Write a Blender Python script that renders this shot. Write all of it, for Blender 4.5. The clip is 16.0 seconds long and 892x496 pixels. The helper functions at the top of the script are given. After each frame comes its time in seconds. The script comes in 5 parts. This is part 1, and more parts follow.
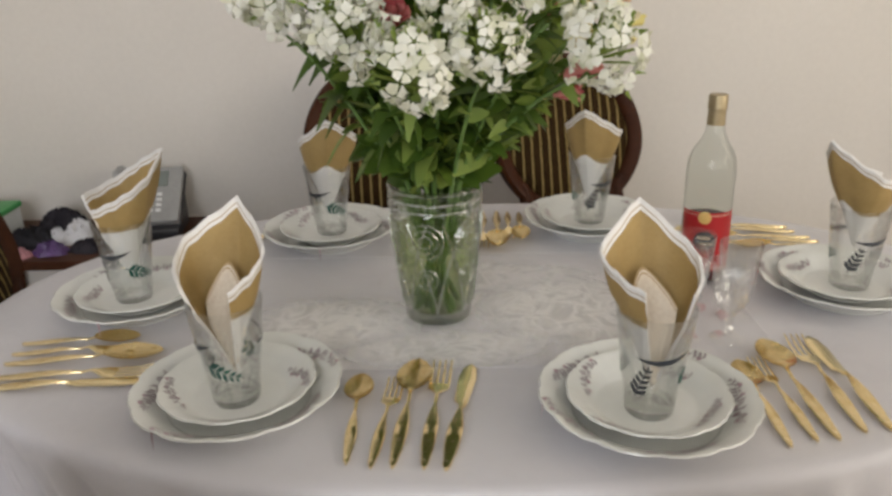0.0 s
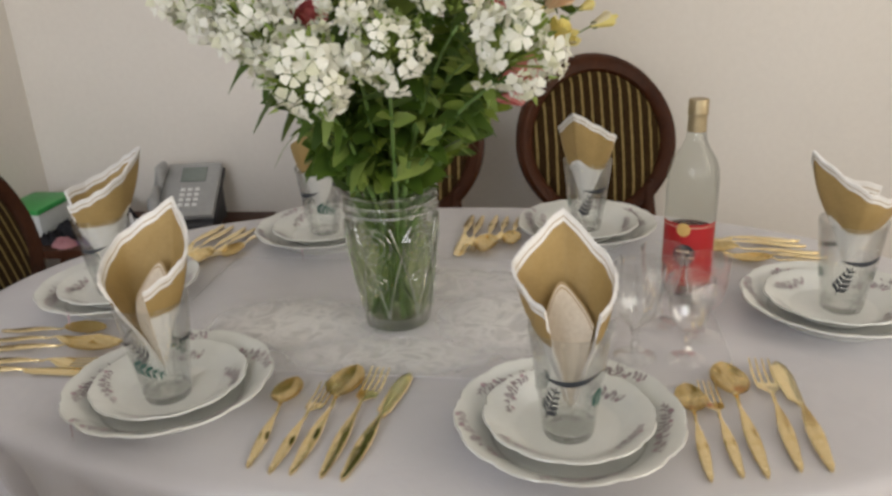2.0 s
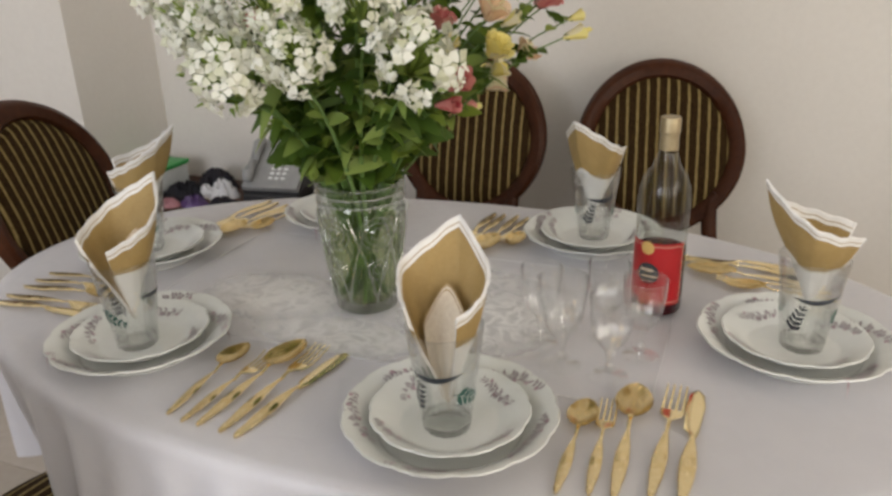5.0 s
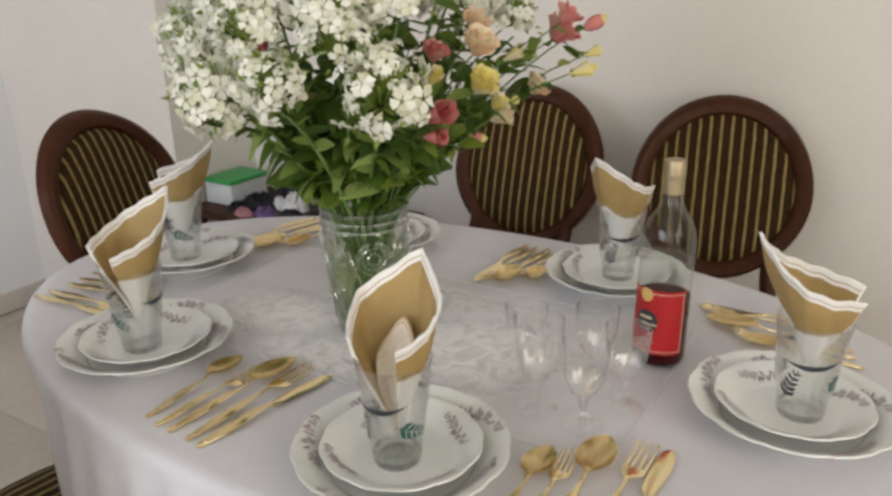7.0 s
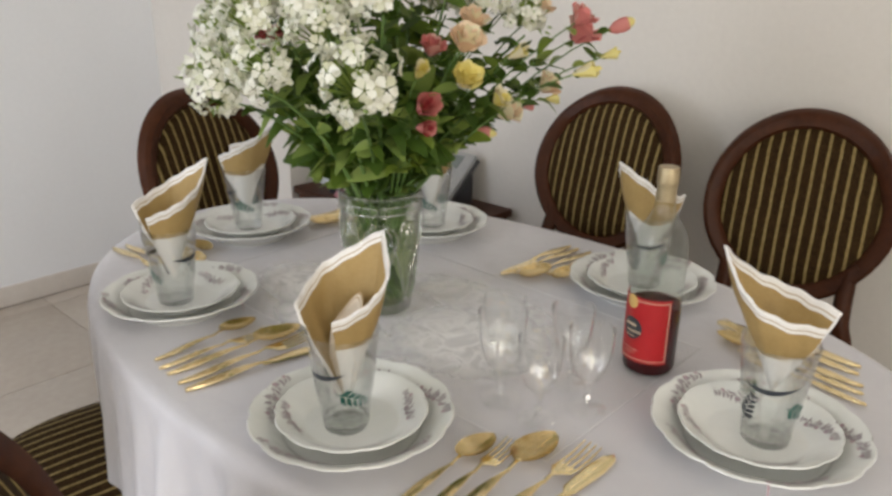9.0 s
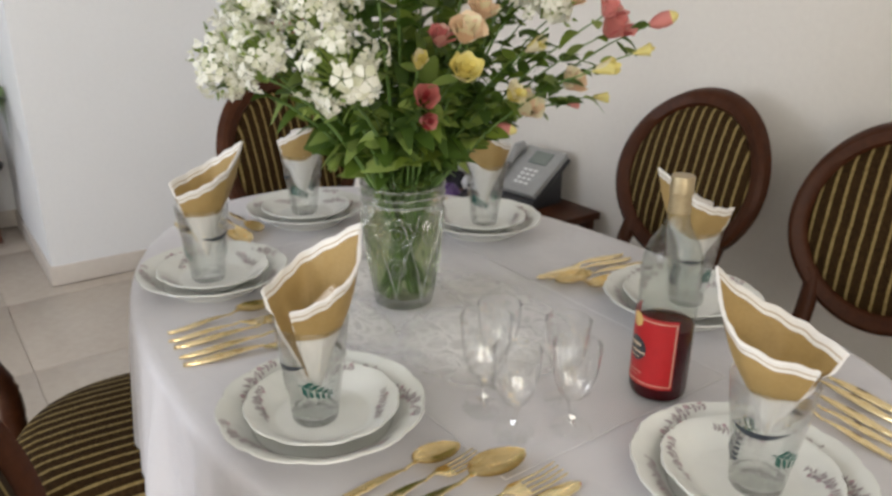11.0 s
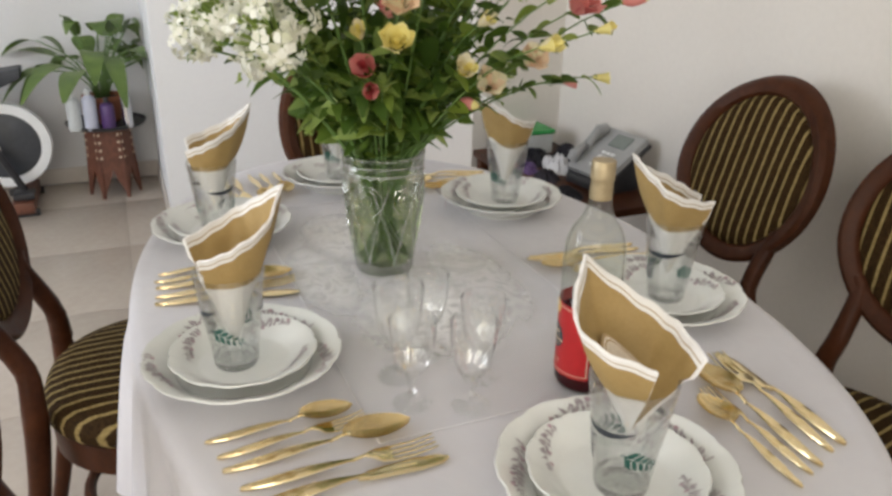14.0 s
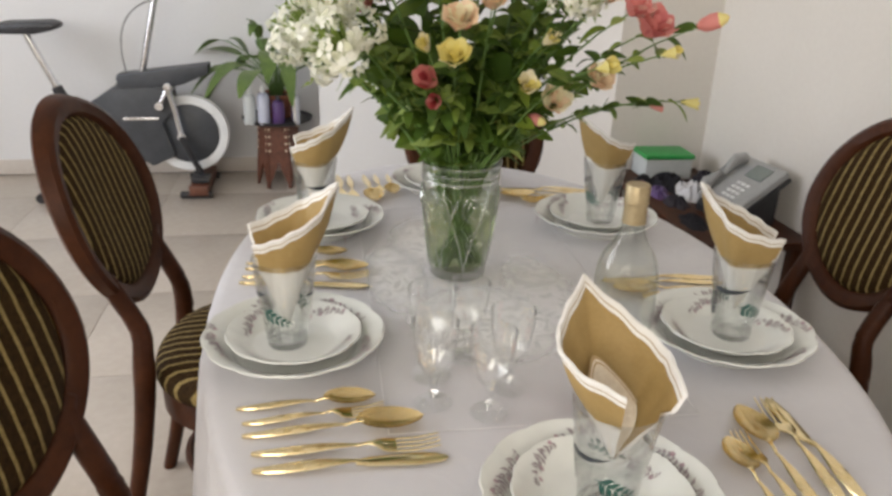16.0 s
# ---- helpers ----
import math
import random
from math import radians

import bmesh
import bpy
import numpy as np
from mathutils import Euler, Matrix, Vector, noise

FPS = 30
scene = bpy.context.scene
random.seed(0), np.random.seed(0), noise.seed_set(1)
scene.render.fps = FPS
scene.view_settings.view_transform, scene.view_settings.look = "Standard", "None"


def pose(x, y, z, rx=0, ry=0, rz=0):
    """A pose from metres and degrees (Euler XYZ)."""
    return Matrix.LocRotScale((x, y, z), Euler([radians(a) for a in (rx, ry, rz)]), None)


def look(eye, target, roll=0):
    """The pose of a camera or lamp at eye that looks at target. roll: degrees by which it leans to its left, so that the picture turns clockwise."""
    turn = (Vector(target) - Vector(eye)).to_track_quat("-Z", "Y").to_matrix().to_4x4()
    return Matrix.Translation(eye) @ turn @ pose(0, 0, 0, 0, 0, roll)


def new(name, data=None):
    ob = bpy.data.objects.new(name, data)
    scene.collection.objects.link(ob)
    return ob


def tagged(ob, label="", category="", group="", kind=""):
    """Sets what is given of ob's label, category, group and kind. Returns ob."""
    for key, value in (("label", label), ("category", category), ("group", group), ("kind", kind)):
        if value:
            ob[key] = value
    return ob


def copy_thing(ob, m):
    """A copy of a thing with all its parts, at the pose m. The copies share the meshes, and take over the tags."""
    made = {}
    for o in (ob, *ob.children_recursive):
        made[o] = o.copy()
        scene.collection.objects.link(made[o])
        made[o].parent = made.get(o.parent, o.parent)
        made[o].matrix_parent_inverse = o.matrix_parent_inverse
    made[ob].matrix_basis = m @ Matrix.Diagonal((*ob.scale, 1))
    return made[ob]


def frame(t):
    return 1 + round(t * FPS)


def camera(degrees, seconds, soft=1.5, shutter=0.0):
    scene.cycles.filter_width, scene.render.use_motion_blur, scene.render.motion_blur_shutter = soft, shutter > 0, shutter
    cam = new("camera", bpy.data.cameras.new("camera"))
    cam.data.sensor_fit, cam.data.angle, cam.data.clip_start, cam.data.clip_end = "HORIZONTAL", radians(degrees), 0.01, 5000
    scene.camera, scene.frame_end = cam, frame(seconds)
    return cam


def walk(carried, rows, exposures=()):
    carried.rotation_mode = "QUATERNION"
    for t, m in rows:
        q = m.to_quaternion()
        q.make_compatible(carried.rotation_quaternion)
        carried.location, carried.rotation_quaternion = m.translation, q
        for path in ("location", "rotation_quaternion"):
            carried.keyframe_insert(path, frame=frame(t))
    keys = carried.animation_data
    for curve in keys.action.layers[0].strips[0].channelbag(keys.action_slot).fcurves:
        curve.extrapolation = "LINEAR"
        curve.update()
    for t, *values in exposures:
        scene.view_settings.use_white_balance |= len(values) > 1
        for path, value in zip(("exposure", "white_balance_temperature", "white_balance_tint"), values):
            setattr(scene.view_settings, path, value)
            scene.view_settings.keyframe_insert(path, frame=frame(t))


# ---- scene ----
cam = camera(60.2, 16.0, soft=2.9, shutter=0.5)
PATH = [
    (0, (-0.042, -1.089, 1.264), (-0.076, 0.771, 0.531), -1.6),
    (0.5, (0.007, -1.083, 1.266), (-0.091, 0.773, 0.526), -2.0),
    (1, (0.054, -1.074, 1.26), (-0.105, 0.779, 0.524), -2.2),
    (1.5, (0.099, -1.061, 1.261), (-0.114, 0.787, 0.525), -2.5),
    (2, (0.156, -1.051, 1.26), (-0.13, 0.789, 0.53), -2.6),
    (2.5, (0.217, -1.046, 1.261), (-0.144, 0.78, 0.529), -2.5),
    (3, (0.285, -1.053, 1.265), (-0.159, 0.748, 0.522), -2.2),
    (3.5, (0.349, -1.058, 1.275), (-0.18, 0.714, 0.515), -2.0),
    (4, (0.395, -1.056, 1.28), (-0.201, 0.693, 0.513), -1.9),
    (6.5, (0.543, -0.953, 1.288), (-0.333, 0.702, 0.584), -0.9),
    (7, (0.6, -0.941, 1.293), (-0.366, 0.667, 0.598), -0.7),
    (7.5, (0.673, -0.93, 1.294), (-0.386, 0.621, 0.606), -0.5),
    (8, (0.737, -0.909, 1.298), (-0.411, 0.576, 0.606), -0.2),
    (10.5, (0.865, -0.717, 1.287), (-0.585, 0.464, 0.578), 0.9),
    (11, (0.903, -0.677, 1.288), (-0.612, 0.416, 0.572), 0.8),
    (11.5, (0.948, -0.636, 1.288), (-0.627, 0.363, 0.564), 0.9),
    (12, (0.987, -0.602, 1.291), (-0.633, 0.31, 0.551), 0.8),
    (12.5, (1.017, -0.572, 1.292), (-0.632, 0.272, 0.537), 0.7),
    (13, (1.037, -0.526, 1.29), (-0.631, 0.269, 0.524), 0.8),
    (13.5, (1.048, -0.477, 1.286), (-0.632, 0.285, 0.514), 1.1),
    (14, (1.059, -0.43, 1.289), (-0.636, 0.296, 0.514), 1.2),
    (14.5, (1.074, -0.385, 1.29), (-0.648, 0.273, 0.514), 0.9),
    (15, (1.097, -0.342, 1.287), (-0.668, 0.2, 0.518), 1.0),
    (15.5, (1.115, -0.309, 1.293), (-0.69, 0.101, 0.534), 1.5),
    (16, (1.134, -0.283, 1.299), (-0.692, 0.027, 0.544), 2.0),
]
WATTS = 70.0
# Room axes: x along the table, y from the near side to the back wall, table centre at 0, 0.
EXPOSURE = ((0.0, -0.29, 6700, 10), (4.0, -0.29, 6650, 10), (7.5, -0.18, 6500, 9.5), (11.0, -0.08, 6400, 9), (14.0, 0.04, 6400, 9), (16.0, 0.05, 6500, 10))
walk(cam, [(t, look(eye, target, roll)) for t, eye, target, roll in PATH], EXPOSURE)

# ---------------------------------------------------------------- light
world = bpy.data.worlds.new("sky")
scene.world = world
world.use_nodes = True
wn, wl = world.node_tree.nodes, world.node_tree.links
sky = wn.new("ShaderNodeTexSky")
sky.sky_type, sky.sun_disc = "NISHITA", False
sky.sun_elevation, sky.sun_rotation = radians(42), radians(200)
wl.new(sky.outputs[0], wn["Background"].inputs[0])
wn["Background"].inputs[1].default_value = 0.12
SUN = bpy.data.lights.new("sun", "SUN")
SUN.energy, SUN.angle, SUN.color = 2.0, radians(0.6), (1.0, 0.95, 0.88)
sun = new("sun", SUN)
sun.matrix_world = look((2.0, 6.0, 9.0), (0, 0, 0))


def window_light(name, m, width, height, watts, colour):
    lamp = bpy.data.lights.new(name, "AREA")
    lamp.shape, lamp.size, lamp.size_y, lamp.energy, lamp.color = "RECTANGLE", width, height, watts, colour
    ob = new(name, lamp)
    ob.matrix_world = m
    return ob


# ---------------------------------------------------------------- materials
def material(name):
    m = bpy.data.materials.new(name)
    m.use_nodes = True
    nt = m.node_tree
    return m, nt, nt.nodes["Principled BSDF"]


def link(nt, a, b):
    nt.links.new(a, b)


def node(nt, kind, **values):
    n = nt.nodes.new(kind)
    for k, v in values.items():
        n.inputs[k.replace("_", " ")].default_value = v
    return n


def ramp(nt, source, stops):
    r = nt.nodes.new("ShaderNodeValToRGB")
    el = r.color_ramp.elements
    while len(el) < len(stops):
        el.new(0.5)
    for e, (p, c) in zip(el, stops):
        e.position, e.color = p, (*c, 1)
    link(nt, source, r.inputs[0])
    return r.outputs[0]


def coords(nt, which="Object"):
    return nt.nodes.new("ShaderNodeTexCoord").outputs[which]


def noisy(nt, scale, detail=4, rough=0.6, which="Object", vec=None):
    n = node(nt, "ShaderNodeTexNoise", Scale=scale, Detail=detail, Roughness=rough)
    link(nt, vec or coords(nt, which), n.inputs["Vector"])
    return n.outputs[0]


def bumped(nt, bsdf, height, strength, distance=0.002):
    b = node(nt, "ShaderNodeBump", Strength=strength, Distance=distance)
    link(nt, height, b.inputs["Height"])
    link(nt, b.outputs[0], bsdf.inputs["Normal"])


def mathn(nt, op, a, b=0.0):
    n = nt.nodes.new("ShaderNodeMath")
    n.operation = op
    for i, v in enumerate((a, b)):
        if isinstance(v, (int, float)):
            n.inputs[i].default_value = v
        else:
            link(nt, v, n.inputs[i])
    return n.outputs[0]


def mixed(nt, fac, a, b):
    n = nt.nodes.new("ShaderNodeMix")
    n.data_type = "RGBA"
    if isinstance(fac, (int, float)):
        n.inputs[0].default_value = fac
    else:
        link(nt, fac, n.inputs[0])
    for i, v in ((6, a), (7, b)):
        if isinstance(v, tuple):
            n.inputs[i].default_value = (*v, 1)
        else:
            link(nt, v, n.inputs[i])
    return n.outputs[2]


def grained(name, dark, light, scale, rough=0.6, bump=0.2, fine=None, metal=0.0, dist=0.002, spec=0.5):
    """Two scales of noise between two colours, with a fine bump."""
    m, nt, p = material(name)
    a = noisy(nt, scale)
    b = noisy(nt, fine or scale * 9, 3)
    mixv = mathn(nt, "ADD", mathn(nt, "MULTIPLY", a, 0.65), mathn(nt, "MULTIPLY", b, 0.35))
    link(nt, ramp(nt, mixv, ((0.3, dark), (0.7, light))), p.inputs["Base Color"])
    r = mathn(nt, "ADD", mathn(nt, "MULTIPLY", b, 0.2), rough - 0.1)
    link(nt, r, p.inputs["Roughness"])
    p.inputs["Metallic"].default_value = metal
    p.inputs["Specular IOR Level"].default_value = spec
    if bump:
        bumped(nt, p, b, bump, dist)
    return m


def clear(name, tint=(1, 1, 1), gloss=0.9, bump_scale=0, bump=0.3, rough=0.02, ior=1.45, bend=0.0, bend_ior=1.2, amount=0.8):
    """Thin clear glass: what lies behind shows through, and the surface mirrors more at grazing angles."""
    m, nt, p = material(name)
    nt.nodes.remove(p)
    out = nt.nodes["Material Output"]
    tr = nt.nodes.new("ShaderNodeBsdfTransparent")
    tr.inputs[0].default_value = (*tint, 1)
    gl = node(nt, "ShaderNodeBsdfGlossy", Roughness=rough)
    gl.inputs["Color"].default_value = (gloss, gloss, gloss, 1)
    lw = node(nt, "ShaderNodeLayerWeight", Blend=0.5)
    if bump_scale:
        bp = node(nt, "ShaderNodeBump", Strength=bump, Distance=0.004)
        link(nt, noisy(nt, bump_scale, 3), bp.inputs["Height"])
        link(nt, bp.outputs[0], gl.inputs["Normal"])
        link(nt, bp.outputs[0], lw.inputs["Normal"])
    see = tr.outputs[0]
    if bend:
        rf = node(nt, "ShaderNodeBsdfRefraction", Roughness=0.0, IOR=bend_ior)
        rf.inputs["Color"].default_value = (*tint, 1)
        if bump_scale:
            link(nt, bp.outputs[0], rf.inputs["Normal"])
        mb = nt.nodes.new("ShaderNodeMixShader")
        mb.inputs[0].default_value = bend
        link(nt, tr.outputs[0], mb.inputs[1])
        link(nt, rf.outputs[0], mb.inputs[2])
        see = mb.outputs[0]
    mx = nt.nodes.new("ShaderNodeMixShader")
    f0 = ((ior - 1) / (ior + 1)) ** 2
    fac = mathn(nt, "ADD", mathn(nt, "MULTIPLY", mathn(nt, "POWER", lw.outputs["Facing"], 3.2), (1 - f0) * amount), f0)
    link(nt, fac, mx.inputs[0])
    link(nt, see, mx.inputs[1])
    link(nt, gl.outputs[0], mx.inputs[2])
    link(nt, mx.outputs[0], out.inputs[0])
    return m


M_WALL = grained("wall_paint", (0.680, 0.644, 0.594), (0.760, 0.724, 0.674), 1.3, 0.75, 0.12, 60, dist=0.001)
M_WALL_WHITE = grained("white_wall_paint", (0.765, 0.775, 0.79), (0.82, 0.83, 0.845), 1.3, 0.75, 0.12, 60, dist=0.001)
M_WALL_FAR = grained("grey_wall_paint", (0.70, 0.70, 0.70), (0.76, 0.76, 0.765), 1.3, 0.75, 0.12, 60, dist=0.001)
M_CEIL = grained("ceiling_paint", (0.80, 0.80, 0.79), (0.86, 0.86, 0.85), 1.5, 0.85, 0.1, 70)
M_SKIRT = grained("skirting_tile", (0.56, 0.51, 0.46), (0.66, 0.61, 0.55), 3, 0.35, 0.03, 40)
M_TILE = grained("floor_tile", (0.43, 0.372, 0.315), (0.52, 0.46, 0.395), 2.2, 0.22, 0.02, 35)
M_GROUT = grained("floor_grout", (0.40, 0.345, 0.292), (0.48, 0.42, 0.36), 8, 0.8, 0.1)
M_GOLD = grained("gilt_steel", (0.88, 0.71, 0.37), (0.97, 0.84, 0.54), 18, 0.18, 0.0, 160, metal=1.0)
M_GILT_CHASED = grained("chased_gilt", (0.80, 0.62, 0.31), (0.97, 0.84, 0.54), 40, 0.24, 0.22, 150, metal=1.0, dist=0.0012)
M_CHINA = grained("white_porcelain", (0.68, 0.69, 0.655), (0.74, 0.75, 0.715), 6, 0.16, 0.02, 60)
M_SPRIG = grained("sprig_print", (0.23, 0.19, 0.21), (0.44, 0.39, 0.39), 90, 0.4, 0.0)
M_SPRIG_PINK = grained("sprig_blossom", (0.36, 0.22, 0.26), (0.5, 0.38, 0.40), 90, 0.4, 0.0)
M_GLASS = clear("clear_glass", (0.885, 0.918, 0.905), 1.0, 0, 0.3, 0.01, 1.45, amount=0.5)
M_TUMBLER = clear("tumbler_glass", (0.986, 0.992, 0.990), 1.0, 0, 0.3, 0.0, 1.5, 0.15, 1.5, amount=0.8)
M_FOOT = clear("tumbler_foot", (0.985, 0.995, 0.99), 1.0, 90, 0.5, 0.01, 1.9, 0.6, 1.45, amount=0.8)
M_RIDGE = clear("glass_ridge", (0.93, 0.95, 0.93), 1.0, 70, 0.5, 0.04, 2.8, 0.3, 1.25, amount=0.6)
M_CRYSTAL = clear("crystal_glass", (0.982, 0.988, 0.988), 1.0, 0, 0.3, 0.0, 1.8, 0.22, 1.12, amount=0.9)
M_CUT = clear("cut_crystal", (0.985, 0.988, 0.986), 1.0, 0, 0.3, 0.02, 2.5, 0.15, 1.2, amount=0.45)
M_BOTTLE = clear("bottle_glass", (0.90, 0.92, 0.90), 1.0, 0, 0.3, 0.0, 1.42, 0.12, 1.1, amount=0.4)
M_VASE = clear("cut_glass", (0.955, 0.97, 0.955), 1.0, 45, 0.35, 0.02, 1.65, 0.42, 1.2, amount=0.55)
M_PRINT_DARK = grained("dark_print", (0.015, 0.02, 0.03), (0.05, 0.06, 0.07), 60, 0.4, 0.0)
M_PRINT_GREEN = grained("green_print", (0.008, 0.055, 0.045), (0.02, 0.13, 0.10), 60, 0.4, 0.0)
M_WOOD = grained("mahogany", (0.026, 0.0080, 0.0034), (0.078, 0.0255, 0.0100), 9, 0.42, 0.06, 70, spec=0.14)


def thin(name, stops, glow, fac=0.35, rough=0.5, bump=0.2):
    """Leaf or petal: varies from piece to piece and along it, and lets light through."""
    m, nt, p = material(name)
    geo = nt.nodes.new("ShaderNodeNewGeometry")
    v = mathn(nt, "ADD", mathn(nt, "MULTIPLY", geo.outputs["Random Per Island"], 0.55), mathn(nt, "MULTIPLY", noisy(nt, 25, 3), 0.45))
    col = ramp(nt, v, stops)
    link(nt, col, p.inputs["Base Color"])
    p.inputs["Roughness"].default_value = rough
    bumped(nt, p, noisy(nt, 130, 3), bump)
    tl = nt.nodes.new("ShaderNodeBsdfTranslucent")
    link(nt, mixed(nt, 0.5, col, glow), tl.inputs[0])
    mx = nt.nodes.new("ShaderNodeMixShader")
    mx.inputs[0].default_value = fac
    link(nt, p.outputs[0], mx.inputs[1])
    link(nt, tl.outputs[0], mx.inputs[2])
    link(nt, mx.outputs[0], nt.nodes["Material Output"].inputs[0])
    return m


M_LEAF = thin("leaf", ((0.15, (0.018, 0.046, 0.008)), (0.5, (0.060, 0.118, 0.014)), (0.85, (0.20, 0.265, 0.036))), (0.26, 0.38, 0.05))
M_LEAF_LIGHT = thin("young_leaf", ((0.15, (0.12, 0.20, 0.04)), (0.85, (0.32, 0.40, 0.10))), (0.40, 0.50, 0.10))
M_STEM = grained("green_stem", (0.07, 0.14, 0.03), (0.16, 0.26, 0.07), 20, 0.5, 0.1, 120)
M_WHITE = thin("white_petal", ((0.2, (0.60, 0.61, 0.42)), (0.42, (0.84, 0.835, 0.73)), (0.85, (0.91, 0.91, 0.85))), (0.85, 0.86, 0.70), 0.3, 0.6, 0.12)
M_YELLOW = thin("yellow_petal", ((0.2, (0.7, 0.58, 0.14)), (0.8, (0.85, 0.78, 0.34))), (0.85, 0.75, 0.2), 0.3, 0.6, 0.12)
M_PEACH = thin("peach_petal", ((0.2, (0.72, 0.48, 0.3)), (0.8, (0.86, 0.7, 0.5))), (0.85, 0.6, 0.4), 0.3, 0.6, 0.12)
M_PINK = thin("pink_petal", ((0.2, (0.54, 0.12, 0.14)), (0.8, (0.76, 0.32, 0.29))), (0.8, 0.3, 0.25), 0.3, 0.6, 0.12)
M_RED = thin("red_petal", ((0.2, (0.36, 0.04, 0.06)), (0.8, (0.58, 0.12, 0.12))), (0.6, 0.1, 0.1), 0.3, 0.6, 0.12)
M_CREAM = thin("cream_petal", ((0.2, (0.74, 0.66, 0.42)), (0.8, (0.86, 0.80, 0.60))), (0.85, 0.8, 0.5), 0.3, 0.6, 0.12)
M_BLUSH = thin("blush_petal", ((0.2, (0.68, 0.34, 0.30)), (0.8, (0.84, 0.56, 0.48))), (0.85, 0.5, 0.4), 0.3, 0.6, 0.12)
PALER = {"yellow_petal": M_CREAM, "peach_petal": M_CREAM, "pink_petal": M_BLUSH, "red_petal": M_PINK, "young_leaf": M_LEAF_LIGHT}
M_WINE = grained("red_wine", (0.038, 0.0012, 0.003), (0.062, 0.002, 0.005), 6, 0.1, 0.0, spec=0.05)
M_LABEL = grained("red_label", (0.40, 0.008, 0.012), (0.52, 0.016, 0.02), 12, 0.45, 0.05)
M_LABEL_GOLD = grained("gold_ink", (0.62, 0.40, 0.12), (0.75, 0.52, 0.2), 40, 0.4, 0.0)
M_LABEL_CREAM = grained("cream_ink", (0.62, 0.50, 0.36), (0.75, 0.62, 0.48), 40, 0.5, 0.0)
M_FOIL = grained("gold_foil", (0.30, 0.235, 0.135), (0.46, 0.375, 0.235), 40, 0.45, 0.2, 150, metal=0.6)
M_BLACK = grained("black_plastic", (0.012, 0.012, 0.014), (0.035, 0.035, 0.04), 15, 0.45, 0.05)
M_DARKGREY = grained("dark_grey_plastic", (0.035, 0.04, 0.048), (0.07, 0.075, 0.085), 8, 0.45, 0.05)
M_GREY = grained("grey_plastic", (0.28, 0.285, 0.285), (0.38, 0.385, 0.385), 8, 0.5, 0.05)
M_SCREEN = grained("lcd", (0.16, 0.19, 0.18), (0.22, 0.25, 0.24), 8, 0.2, 0.0)
M_CHROME = grained("chrome", (0.6, 0.6, 0.62), (0.75, 0.75, 0.77), 10, 0.2, 0.0, metal=1.0)
M_WHITEP = grained("white_plastic", (0.72, 0.73, 0.73), (0.82, 0.83, 0.83), 8, 0.4, 0.03)
M_CARVED = grained("carved_walnut", (0.06, 0.020, 0.012), (0.20, 0.075, 0.042), 26, 0.45, 0.5, 120)
M_CLAY = grained("terracotta", (0.22, 0.07, 0.035), (0.36, 0.14, 0.07), 14, 0.7, 0.2)
M_SOIL = grained("soil", (0.02, 0.014, 0.01), (0.06, 0.04, 0.03), 40, 0.9, 0.6)
M_GREENLID = grained("green_plastic", (0.02, 0.26, 0.05), (0.04, 0.36, 0.09), 8, 0.4, 0.03)
M_FROST = grained("frosted_plastic", (0.50, 0.53, 0.53), (0.64, 0.67, 0.67), 8, 0.35, 0.03)
M_PURPLE = grained("purple_plastic", (0.045, 0.018, 0.085), (0.12, 0.055, 0.20), 12, 0.4, 0.1)
M_PAPER = grained("white_paper", (0.66, 0.66, 0.68), (0.78, 0.78, 0.80), 12, 0.7, 0.1)
M_PINKISH = grained("pink_wrapping", (0.30, 0.12, 0.14), (0.45, 0.22, 0.24), 18, 0.6, 0.2)
M_LOTION = grained("lavender_bottle", (0.48, 0.50, 0.62), (0.62, 0.65, 0.75), 10, 0.35, 0.03)


def cloth_material():
    m, nt, p = material("white_damask")
    co = coords(nt)
    big = noisy(nt, 3.0)
    link(nt, ramp(nt, big, ((0.3, (0.560, 0.548, 0.575)), (0.7, (0.622, 0.609, 0.632)))), p.inputs["Base Color"])
    v = node(nt, "ShaderNodeTexVoronoi", Scale=13.0)
    v.feature = "SMOOTH_F1"
    link(nt, co, v.inputs["Vector"])
    w = node(nt, "ShaderNodeTexNoise", Scale=22.0, Detail=3, Distortion=1.6)
    link(nt, co, w.inputs["Vector"])
    fig = ramp(nt, mathn(nt, "ADD", mathn(nt, "MULTIPLY", w.outputs[0], 0.8), mathn(nt, "MULTIPLY", v.outputs[0], 0.4)), ((0.52, (0, 0, 0)), (0.58, (1, 1, 1))))
    r = mathn(nt, "SUBTRACT", 0.62, mathn(nt, "MULTIPLY", fig, 0.2))
    link(nt, r, p.inputs["Roughness"])
    weave = noisy(nt, 420, 2)
    bumped(nt, p, mathn(nt, "ADD", mathn(nt, "MULTIPLY", fig, 0.35), mathn(nt, "MULTIPLY", weave, 0.5)), 0.35, 0.0008)
    p.inputs["Sheen Weight"].default_value = 0.2
    return m


M_CLOTH = cloth_material()


